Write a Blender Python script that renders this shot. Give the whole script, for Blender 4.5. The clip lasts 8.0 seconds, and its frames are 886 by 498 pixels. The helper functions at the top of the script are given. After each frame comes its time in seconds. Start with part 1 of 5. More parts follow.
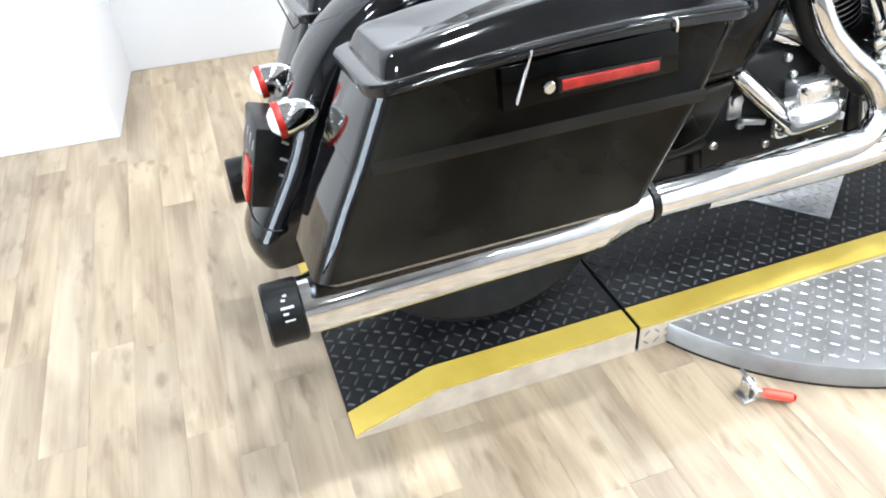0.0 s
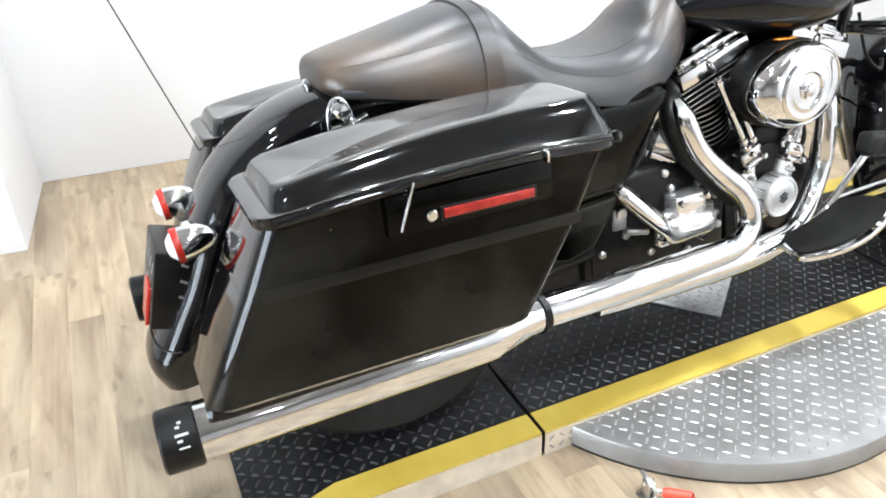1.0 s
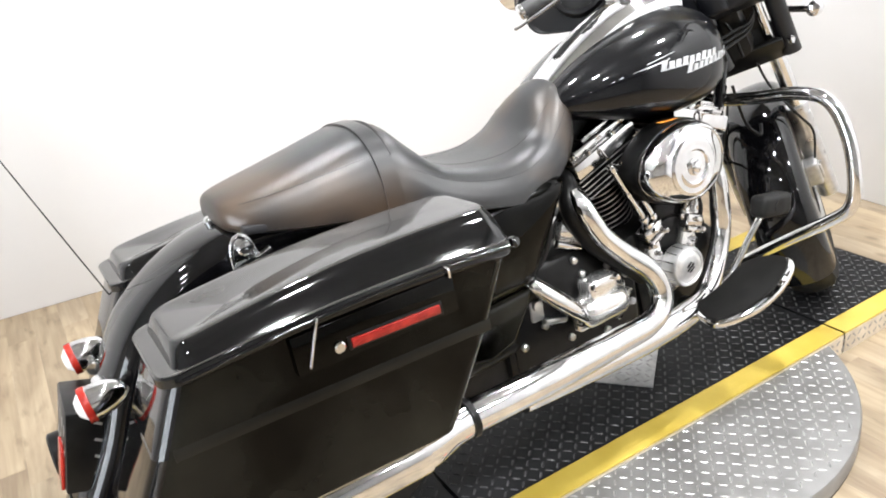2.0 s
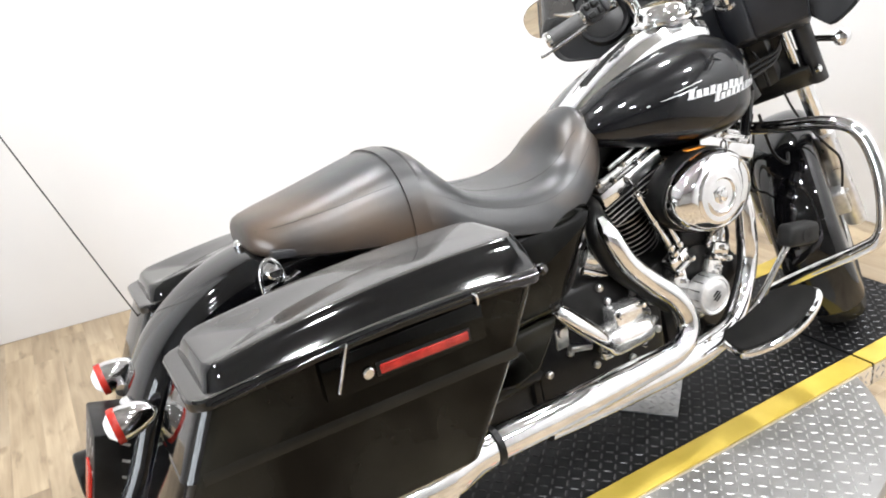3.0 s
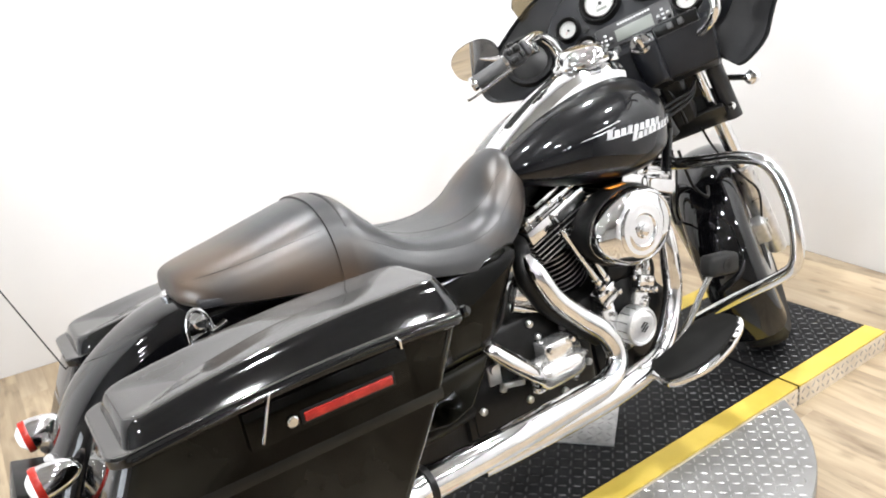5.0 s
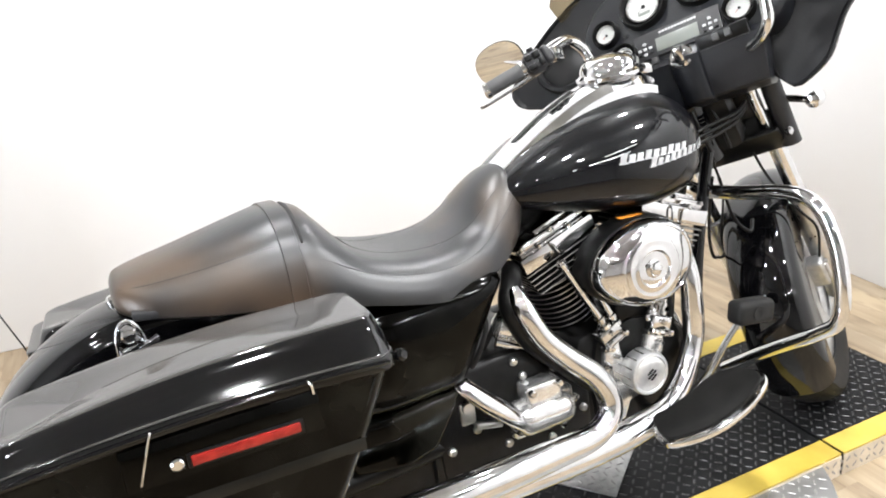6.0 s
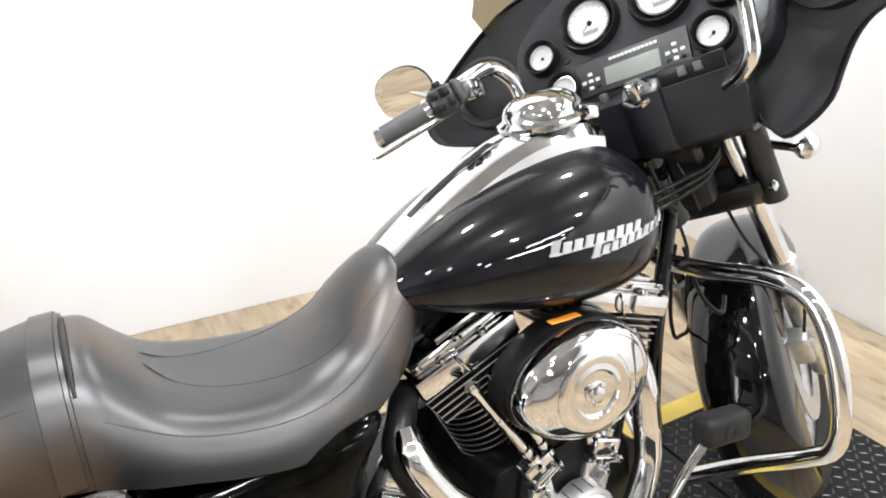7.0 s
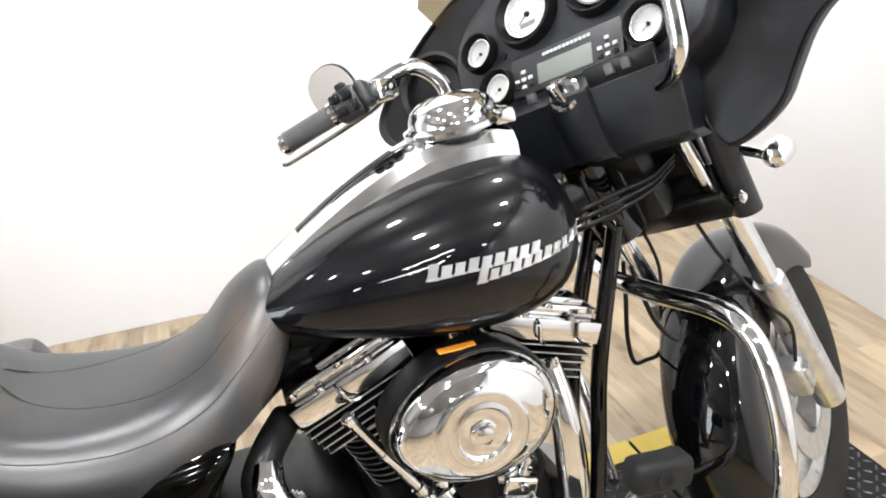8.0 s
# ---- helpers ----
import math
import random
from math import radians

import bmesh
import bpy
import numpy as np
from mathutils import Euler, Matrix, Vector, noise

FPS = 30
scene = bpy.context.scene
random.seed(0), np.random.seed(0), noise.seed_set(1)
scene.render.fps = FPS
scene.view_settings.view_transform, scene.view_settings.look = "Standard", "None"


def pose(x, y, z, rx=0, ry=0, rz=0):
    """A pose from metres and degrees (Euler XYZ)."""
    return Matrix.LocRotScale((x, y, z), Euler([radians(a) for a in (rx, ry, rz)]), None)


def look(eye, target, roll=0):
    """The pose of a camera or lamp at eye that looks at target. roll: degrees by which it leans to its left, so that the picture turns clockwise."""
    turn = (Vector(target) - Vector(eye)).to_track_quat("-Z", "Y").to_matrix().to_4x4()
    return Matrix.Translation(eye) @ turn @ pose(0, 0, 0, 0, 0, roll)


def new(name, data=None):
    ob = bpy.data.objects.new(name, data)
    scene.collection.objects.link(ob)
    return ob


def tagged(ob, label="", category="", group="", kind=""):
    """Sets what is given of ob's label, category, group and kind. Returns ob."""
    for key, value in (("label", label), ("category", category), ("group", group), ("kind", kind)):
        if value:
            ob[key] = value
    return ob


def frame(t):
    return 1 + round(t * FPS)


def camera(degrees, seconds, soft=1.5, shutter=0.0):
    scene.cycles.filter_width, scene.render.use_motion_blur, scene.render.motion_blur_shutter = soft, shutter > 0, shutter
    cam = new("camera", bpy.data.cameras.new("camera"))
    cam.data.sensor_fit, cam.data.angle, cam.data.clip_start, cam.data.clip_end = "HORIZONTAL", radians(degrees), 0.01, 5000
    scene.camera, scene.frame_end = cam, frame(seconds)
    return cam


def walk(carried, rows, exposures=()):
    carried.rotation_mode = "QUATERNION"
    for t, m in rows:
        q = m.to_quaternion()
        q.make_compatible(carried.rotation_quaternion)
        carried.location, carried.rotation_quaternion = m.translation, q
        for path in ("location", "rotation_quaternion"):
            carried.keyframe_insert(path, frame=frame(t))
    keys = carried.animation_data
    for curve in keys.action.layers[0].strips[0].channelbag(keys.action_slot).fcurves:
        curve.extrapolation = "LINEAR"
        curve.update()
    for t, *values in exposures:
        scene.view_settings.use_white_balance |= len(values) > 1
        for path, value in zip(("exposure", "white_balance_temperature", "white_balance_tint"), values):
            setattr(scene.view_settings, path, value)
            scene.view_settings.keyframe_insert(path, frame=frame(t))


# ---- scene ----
cam = camera(60.5, 8.0, soft=1.9)

PATH = [
    (0, (-0.457, -1.27, 1.189), (0.014, 0.263, -0.006), -4.2),
    (0.5, (-0.469, -1.281, 1.189), (-0.004, 0.255, -0.004), -3.3),
    (0.7, (-0.461, -1.286, 1.199), (0.067, 0.25, 0.031), -2.4),
    (1, (-0.402, -1.305, 1.247), (0.289, 0.281, 0.243), -2.2),
    (1.2, (-0.369, -1.295, 1.269), (0.417, 0.273, 0.309), -4.5),
    (1.5, (-0.342, -1.311, 1.286), (0.523, 0.258, 0.398), -6.2),
    (2, (-0.337, -1.317, 1.308), (0.535, 0.277, 0.473), -7.0),
    (2.2, (-0.342, -1.315, 1.313), (0.522, 0.296, 0.503), -7.2),
    (3.3, (-0.351, -1.311, 1.32), (0.498, 0.33, 0.556), -6.9),
    (3.5, (-0.349, -1.313, 1.323), (0.514, 0.33, 0.578), -7.0),
    (4, (-0.345, -1.327, 1.339), (0.556, 0.313, 0.634), -6.9),
    (4.5, (-0.346, -1.335, 1.343), (0.605, 0.277, 0.637), -6.6),
    (4.7, (-0.35, -1.342, 1.339), (0.637, 0.238, 0.612), -7.9),
    (5.8, (-0.077, -1.376, 1.355), (0.8, 0.293, 0.688), -2.1),
    (6, (-0.021, -1.34, 1.344), (0.712, 0.372, 0.616), -5.2),
    (6.2, (0.061, -1.266, 1.365), (0.673, 0.496, 0.642), -7.7),
    (6.5, (0.174, -1.114, 1.413), (0.832, 0.629, 0.688), -3.6),
    (6.7, (0.272, -1.06, 1.442), (0.991, 0.64, 0.672), -4.8),
    (7, (0.32, -0.972, 1.389), (1.112, 0.672, 0.572), -4.2),
    (7.2, (0.331, -0.964, 1.374), (1.108, 0.672, 0.526), -5.6),
    (7.5, (0.4, -0.979, 1.385), (1.195, 0.649, 0.54), -9.5),
    (7.8, (0.522, -0.991, 1.368), (1.139, 0.712, 0.52), -9.6),
    (8, (0.665, -0.994, 1.369), (1.183, 0.746, 0.531), -6.8),
]
walk(cam, [(t, look(eye, target, roll)) for t, eye, target, roll in PATH], exposures=[(0.0, 0.16, 5850, 7), (0.7, 0.13, 5900, 7), (1.3, -0.11, 6400, 9), (2.2, -0.14, 6500, 10), (8.0, -0.14, 6500, 10)])

# ---- light: white showroom with ceiling tubes ----
world = bpy.data.worlds.new("world")
scene.world = world
world.use_nodes = True
world.node_tree.nodes["Background"].inputs[0].default_value = (1.0, 0.97, 0.93, 1)
world.node_tree.nodes["Background"].inputs[1].default_value = 0.1
CEILING = 3.2
LAMP_POWER = 36.0
DAY_POWER = 200.0


def area_lamp(x, y, sx, sy, power):
    data = bpy.data.lights.new("tube_light", "AREA")
    data.shape, data.size, data.size_y, data.energy = "RECTANGLE", sx, sy, power
    data.color = (0.978, 0.985, 0.998)
    ob = new("tube_light", data)
    ob.matrix_world = look((x, y, CEILING - 0.09), (x, y, 0))
    return ob


# The row at y -5.2 is added to brighten the far floor and wall.
LAMP_SHARE = {0.8: (0.4, 1.2), -0.8: (0.6, 1.65), -2.3: (0.6, 1.5), -5.2: (0.8, 0.8)}
LAMPS = [(x, y) for x in (-1.3, 0.3, 1.8) for y in (-5.2, -2.3, -0.8, 0.8)]


# ---- materials ----
def material(name, color, rough=0.5, metal=0.0, coat=0.0, spec=0.5):
    m = bpy.data.materials.new(name)
    m.use_nodes = True
    b = m.node_tree.nodes["Principled BSDF"]
    b.inputs["Base Color"].default_value = (*color, 1)
    b.inputs["Roughness"].default_value = rough
    b.inputs["Metallic"].default_value = metal
    b.inputs["Coat Weight"].default_value = coat
    b.inputs["Coat Roughness"].default_value = 0.03
    b.inputs["Specular IOR Level"].default_value = spec
    return m


def nodes_of(m):
    t = m.node_tree
    return t, t.nodes, t.links, t.nodes["Principled BSDF"]


def vary(m, scale, color_a, color_b, rough=None, bump=0.0, bump_scale=None, distance=0.001, detail=6.0, span=(0.35, 0.65)):
    """Noise between two colours, roughness range and fine relief, in object space."""
    t, n, l, b = nodes_of(m)
    co = n.new("ShaderNodeTexCoord")
    no = n.new("ShaderNodeTexNoise")
    no.inputs["Scale"].default_value, no.inputs["Detail"].default_value = scale, detail
    l.new(co.outputs["Object"], no.inputs["Vector"])
    mix = n.new("ShaderNodeMix")
    mix.data_type = "RGBA"
    mix.inputs[6].default_value, mix.inputs[7].default_value = (*color_a, 1), (*color_b, 1)
    ramp = n.new("ShaderNodeMapRange")
    ramp.inputs[1].default_value, ramp.inputs[2].default_value = span
    l.new(no.outputs["Fac"], ramp.inputs[0])
    l.new(ramp.outputs[0], mix.inputs[0])
    l.new(mix.outputs[2], b.inputs["Base Color"])
    if rough:
        r = n.new("ShaderNodeMapRange")
        r.inputs[3].default_value, r.inputs[4].default_value = rough
        l.new(no.outputs["Fac"], r.inputs[0])
        l.new(r.outputs[0], b.inputs["Roughness"])
    if bump:
        nb = n.new("ShaderNodeTexNoise")
        nb.inputs["Scale"].default_value = bump_scale or scale * 6
        l.new(co.outputs["Object"], nb.inputs["Vector"])
        bu = n.new("ShaderNodeBump")
        bu.inputs["Strength"].default_value, bu.inputs["Distance"].default_value = bump, distance
        l.new(nb.outputs["Fac"], bu.inputs["Height"])
        l.new(bu.outputs["Normal"], b.inputs["Normal"])
    return m


M_WALL = vary(material("wall_paint", (0.83, 0.83, 0.83), 0.6), 1.2, (0.7, 0.7, 0.702), (0.74, 0.74, 0.742), (0.5, 0.7), 0.15, 180)
M_BACK = vary(material("grey_showroom_wall", (0.5, 0.49, 0.47), 0.7), 1.5, (0.46, 0.45, 0.43), (0.54, 0.53, 0.51), None, 0.15, 120)
M_CEIL = vary(material("ceiling_paint", (0.3, 0.3, 0.3), 0.8), 3.0, (0.27, 0.27, 0.27), (0.33, 0.33, 0.32), None, 0.2, 90)
M_TUBE = material("lamp_housing", (0.85, 0.85, 0.85), 0.4)
M_PAINT = vary(material("gloss_black_paint", (0.003, 0.003, 0.0035), 0.05, 0, 0.0, 0.48), 5.0, (0.0012, 0.0012, 0.0015), (0.0025, 0.0025, 0.003), (0.03, 0.07))
M_TANK = vary(material("hazy_gloss_black_paint", (0.002, 0.002, 0.0026), 0.3, 0, 0.75, 0.06), 5.0, (0.0014, 0.0015, 0.0022), (0.0028, 0.0030, 0.0042), (0.26, 0.36))
# Gloss black paint again: reflections turned down, cloudy ones painted into the colour.
M_PAINT_MUTED = vary(material("black_paint_muted_reflections", (0.002, 0.002, 0.0017), 0.1, 0, 0.0, 0.13), 4.0, (0.0003, 0.0003, 0.0002), (0.0175, 0.0168, 0.0132), (0.05, 0.16), 0, None, 0.001, 8.0, (0.42, 0.72))


def tint_up_faces(m, top_tint, amount):
    """A fine grey on the faces that look up; thin and patchy."""
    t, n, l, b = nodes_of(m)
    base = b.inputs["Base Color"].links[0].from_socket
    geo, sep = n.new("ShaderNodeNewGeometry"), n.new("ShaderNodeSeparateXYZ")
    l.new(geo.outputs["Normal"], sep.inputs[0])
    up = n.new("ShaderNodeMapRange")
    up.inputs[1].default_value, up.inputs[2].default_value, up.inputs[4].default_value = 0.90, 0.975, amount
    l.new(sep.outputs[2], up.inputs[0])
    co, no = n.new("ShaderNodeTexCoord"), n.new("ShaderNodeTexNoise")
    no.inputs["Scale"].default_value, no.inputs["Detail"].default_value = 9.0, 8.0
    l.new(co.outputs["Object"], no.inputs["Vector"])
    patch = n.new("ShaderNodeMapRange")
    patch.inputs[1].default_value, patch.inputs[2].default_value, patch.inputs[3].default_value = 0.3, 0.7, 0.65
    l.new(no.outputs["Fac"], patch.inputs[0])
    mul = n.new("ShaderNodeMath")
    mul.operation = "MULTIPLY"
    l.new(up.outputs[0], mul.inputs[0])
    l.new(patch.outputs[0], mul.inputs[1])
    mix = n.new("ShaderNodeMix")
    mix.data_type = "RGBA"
    mix.inputs[7].default_value = (*top_tint, 1)
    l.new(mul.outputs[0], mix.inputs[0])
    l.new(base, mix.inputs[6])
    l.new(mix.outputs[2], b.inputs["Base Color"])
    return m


M_LID = tint_up_faces(vary(material("gloss_black_paint_greyer_on_top", (0.003, 0.003, 0.0035), 0.06, 0, 0.0, 0.55), 5.0, (0.0012, 0.0012, 0.0015), (0.0025, 0.0025, 0.003), (0.04, 0.09)), (0.30, 0.285, 0.27), 0.16)
M_CREASE = vary(material("rougher_black_paint", (0.008, 0.0078, 0.006), 0.35, 0, 0, 0.25), 5.0, (0.001, 0.001, 0.0008), (0.0095, 0.0092, 0.0074), (0.25, 0.45))
M_CHROME = vary(material("chrome", (0.7, 0.7, 0.7), 0.05, 1.0), 30.0, (0.66, 0.66, 0.665), (0.75, 0.75, 0.755), (0.03, 0.08))
M_SILVER = vary(material("satin_silver", (0.6, 0.6, 0.6), 0.3, 1.0), 40.0, (0.52, 0.52, 0.52), (0.66, 0.66, 0.65), (0.22, 0.38), 0.1, 300)
M_ALU = vary(material("dull_aluminium", (0.5, 0.5, 0.5), 0.4, 0.9), 60.0, (0.42, 0.42, 0.42), (0.55, 0.55, 0.54), (0.35, 0.5), 0.2, 400)
M_SATIN = vary(material("satin_black_metal", (0.008, 0.008, 0.008), 0.35, 0, 0, 0.22), 40.0, (0.003, 0.003, 0.003), (0.006, 0.006, 0.006), (0.25, 0.42), 0.1, 300)
M_PLASTIC = vary(material("matt_black_plastic", (0.018, 0.018, 0.02), 0.5), 30.0, (0.008, 0.008, 0.009), (0.014, 0.014, 0.016), (0.36, 0.5), 0.3, 900, 0.0004)
M_DASH = vary(material("satin_slate_black", (0.008, 0.0085, 0.011), 0.34, 0, 0, 0.35), 20.0, (0.005, 0.0055, 0.0075), (0.008, 0.009, 0.0115), (0.28, 0.4), 0.15, 900, 0.0003)
M_WING = vary(material("matt_black_fairing_liner", (0.004, 0.004, 0.0045), 0.5, 0, 0, 0.25), 20.0, (0.003, 0.003, 0.0034), (0.005, 0.005, 0.0056), (0.42, 0.58), 0.2, 700, 0.0003)
M_RUBBER = vary(material("black_rubber", (0.012, 0.012, 0.012), 0.6, 0, 0, 0.25), 25.0, (0.007, 0.007, 0.0072), (0.014, 0.0138, 0.0135), (0.5, 0.7), 0.3, 300)
M_PAD = vary(material("footboard_rubber", (0.006, 0.006, 0.006), 0.7, 0, 0, 0.12), 25.0, (0.004, 0.0038, 0.0036), (0.008, 0.0076, 0.007), (0.6, 0.8), 0.4, 500)
M_LEATHER = vary(material("black_leather", (0.014, 0.0135, 0.013), 0.36, 0, 0, 0.62), 4.4, (0.0075, 0.0079, 0.0087), (0.066, 0.041, 0.023), (0.26, 0.44), 0.32, 700, 0.0006, 2.0, (0.46, 0.68))
M_GRIP = vary(material("grip_rubber", (0.05, 0.05, 0.05), 0.55), 30.0, (0.035, 0.035, 0.036), (0.055, 0.055, 0.055), (0.45, 0.6), 0.3, 600, 0.0005)
M_SEAM = material("seam_thread", (0.008, 0.008, 0.008), 0.7)
M_RED = vary(material("red_reflector", (0.34, 0.02, 0.012), 0.25, 0, 0.0, 0.4), 60.0, (0.27, 0.014, 0.009), (0.36, 0.024, 0.014), (0.18, 0.3), 0.3, 500)
M_REFLECTOR = vary(material("ribbed_red_reflector", (0.25, 0.014, 0.01), 0.2, 0, 0.0, 0.5), 70.0, (0.19, 0.009, 0.007), (0.27, 0.016, 0.011), (0.15, 0.28), 0.35, 500)
M_REDGRIP = material("red_plastic_grip", (0.75, 0.07, 0.04), 0.4)
M_AMBER = material("amber_label", (0.75, 0.28, 0.03), 0.5)
M_CLEAR = material("frosted_lens", (0.8, 0.8, 0.8), 0.12, 0, 0.5)
M_DIAL = material("white_dial", (0.37, 0.37, 0.355), 0.45)
M_LCD = material("grey_display", (0.13, 0.14, 0.125), 0.35)
M_MARK = material("pale_print", (0.4, 0.4, 0.4), 0.5)
M_BADGE = material("badge_silver", (0.6, 0.61, 0.62), 0.28, 0.8)
M_MIRROR = material("mirror_glass", (0.9, 0.9, 0.9), 0.01, 1.0)
M_YELLOW = vary(material("yellow_safety_paint", (0.70, 0.50, 0.055), 0.5), 9.0, (0.49, 0.352, 0.05), (0.59, 0.44, 0.08), (0.4, 0.6), 0.15, 200)
M_BLACKPLATE = vary(material("black_painted_plate", (0.012, 0.0125, 0.0135), 0.5, 0, 0, 0.16), 8.0, (0.005, 0.0052, 0.0058), (0.012, 0.012, 0.0128), (0.4, 0.58), 0.15, 150)
# Lighter than the deck paint: the treads' highlights are put into the colour.
M_BLACKTREAD = vary(material("black_tread_lightened", (0.16, 0.16, 0.16), 0.36, 0.4), 30.0, (0.018, 0.018, 0.02), (0.07, 0.07, 0.072), (0.32, 0.5))
M_POLISH = vary(material("polished_aluminium", (0.76, 0.76, 0.76), 0.15, 0.86), 50.0, (0.7, 0.7, 0.7), (0.82, 0.82, 0.815), (0.08, 0.2))
M_BRUSHED = vary(material("brushed_aluminium", (0.8, 0.8, 0.8), 0.3, 0.75), 60.0, (0.68, 0.68, 0.68), (0.82, 0.82, 0.815), (0.24, 0.4), 0.1, 300)
M_STEELPLATE = vary(material("aluminium_plate", (0.54, 0.54, 0.54), 0.4, 0.35), 10.0, (0.195, 0.192, 0.187), (0.27, 0.266, 0.26), (0.3, 0.46), 0.15, 200)
# Lighter copy of the plate's aluminium; the treads' sparkle is painted in.
M_TREADSTEEL = vary(material("raised_aluminium_lightened", (0.4, 0.4, 0.4), 0.3, 0.5), 40.0, (0.26, 0.256, 0.25), (0.38, 0.375, 0.366), (0.22, 0.4))
# The beige is the floor's reflection, put into the plate's base colour.
M_EDGE = vary(material("plate_side", (0.5, 0.47, 0.44), 0.35, 0.4), 20.0, (0.58, 0.52, 0.43), (0.74, 0.67, 0.56), (0.3, 0.5))

M_GLASS = material("clear_glass", (1, 1, 1), 0.0)
M_GLASS.node_tree.nodes["Principled BSDF"].inputs["Transmission Weight"].default_value = 1.0
M_SHIELD = bpy.data.materials.new("smoked_windshield")
M_SHIELD.use_nodes = True
_b = M_SHIELD.node_tree.nodes["Principled BSDF"]
_b.inputs["Base Color"].default_value = (0.3, 0.245, 0.16, 1)
_b.inputs["Transmission Weight"].default_value, _b.inputs["Roughness"].default_value, _b.inputs["IOR"].default_value = 0.9, 0.02, 1.2


def plank_material():
    m = material("vinyl_plank", (0.5, 0.4, 0.28), 0.4)
    t, n, l, b = nodes_of(m)
    co = n.new("ShaderNodeTexCoord")
    info = n.new("ShaderNodeObjectInfo")
    add = n.new("ShaderNodeVectorMath")
    mul = n.new("ShaderNodeVectorMath")
    mul.operation = "SCALE"
    l.new(info.outputs["Random"], mul.inputs["Scale"])
    mul.inputs[0].default_value = (37.0, 91.0, 13.0)
    l.new(co.outputs["Object"], add.inputs[0])
    l.new(mul.outputs[0], add.inputs[1])
    mp = n.new("ShaderNodeMapping")
    mp.inputs["Scale"].default_value = (13.0, 2.4, 1.0)
    l.new(add.outputs[0], mp.inputs[0])
    blot = n.new("ShaderNodeTexNoise")
    blot.inputs["Scale"].default_value, blot.inputs["Detail"].default_value = 1.0, 4.0
    blot.inputs["Distortion"].default_value = 0.7
    l.new(mp.outputs[0], blot.inputs["Vector"])
    mp2 = n.new("ShaderNodeMapping")
    mp2.inputs["Scale"].default_value = (90.0, 2.5, 1.0)
    l.new(add.outputs[0], mp2.inputs[0])
    grain = n.new("ShaderNodeTexNoise")
    grain.inputs["Scale"].default_value, grain.inputs["Detail"].default_value, grain.inputs["Distortion"].default_value = 1.0, 8.0, 0.6
    l.new(mp2.outputs[0], grain.inputs["Vector"])
    ramp = n.new("ShaderNodeValToRGB")
    ramp.color_ramp.elements[0].position, ramp.color_ramp.elements[0].color = 0.37, (0.21, 0.156, 0.102, 1)
    ramp.color_ramp.elements[1].position, ramp.color_ramp.elements[1].color = 0.68, (0.388, 0.314, 0.217, 1)
    mixf = n.new("ShaderNodeMath")
    mixf.operation = "MULTIPLY_ADD"
    l.new(grain.outputs["Fac"], mixf.inputs[0])
    mixf.inputs[1].default_value = 0.24
    sc = n.new("ShaderNodeMath")
    sc.operation = "MULTIPLY"
    sc.inputs[1].default_value = 0.86
    l.new(blot.outputs["Fac"], sc.inputs[0])
    l.new(sc.outputs[0], mixf.inputs[2])
    l.new(mixf.outputs[0], ramp.inputs[0])
    hue = n.new("ShaderNodeHueSaturation")
    val = n.new("ShaderNodeMapRange")
    val.inputs[3].default_value, val.inputs[4].default_value = 0.9, 1.07
    l.new(info.outputs["Random"], val.inputs[0])
    l.new(val.outputs[0], hue.inputs["Value"])
    tint = n.new("ShaderNodeMix")
    tint.data_type, tint.blend_type = "RGBA", "MULTIPLY"
    tint.inputs[0].default_value = 1.0
    pick = n.new("ShaderNodeTexWhiteNoise")
    pick.noise_dimensions = "1D"
    l.new(info.outputs["Random"], pick.inputs["W"])
    tone = n.new("ShaderNodeMix")
    tone.data_type = "RGBA"
    tone.inputs[6].default_value, tone.inputs[7].default_value = (0.97, 0.97, 0.98, 1), (1.03, 1.0, 0.95, 1)
    l.new(pick.outputs["Value"], tone.inputs[0])
    l.new(ramp.outputs[0], tint.inputs[6])
    l.new(tone.outputs[2], tint.inputs[7])
    mp3 = n.new("ShaderNodeMapping")
    mp3.inputs["Scale"].default_value = (26.0, 7.0, 1.0)
    l.new(add.outputs[0], mp3.inputs[0])
    knot = n.new("ShaderNodeTexNoise")
    knot.inputs["Scale"].default_value, knot.inputs["Detail"].default_value = 1.0, 4.0
    l.new(mp3.outputs[0], knot.inputs["Vector"])
    kr = n.new("ShaderNodeMapRange")
    kr.inputs[1].default_value, kr.inputs[2].default_value, kr.inputs[3].default_value, kr.inputs[4].default_value = 0.58, 0.74, 0.0, 0.6
    l.new(knot.outputs["Fac"], kr.inputs[0])
    dark = n.new("ShaderNodeMix")
    dark.data_type = "RGBA"
    dark.inputs[7].default_value = (0.10, 0.066, 0.038, 1)
    mp4 = n.new("ShaderNodeMapping")
    mp4.inputs["Scale"].default_value = (4.5, 2.4, 1.0)
    l.new(add.outputs[0], mp4.inputs[0])
    eye = n.new("ShaderNodeTexVoronoi")
    eye.voronoi_dimensions = "2D"
    eye.inputs["Scale"].default_value = 1.0
    l.new(mp4.outputs[0], eye.inputs["Vector"])
    er = n.new("ShaderNodeMapRange")
    er.inputs[1].default_value, er.inputs[2].default_value, er.inputs[3].default_value, er.inputs[4].default_value = 0.03, 0.085, 0.5, 0.0
    l.new(eye.outputs["Distance"], er.inputs[0])
    both = n.new("ShaderNodeMath")
    both.operation = "MAXIMUM"
    l.new(kr.outputs[0], both.inputs[0])
    l.new(er.outputs[0], both.inputs[1])
    l.new(both.outputs[0], dark.inputs[0])
    l.new(tint.outputs[2], dark.inputs[6])
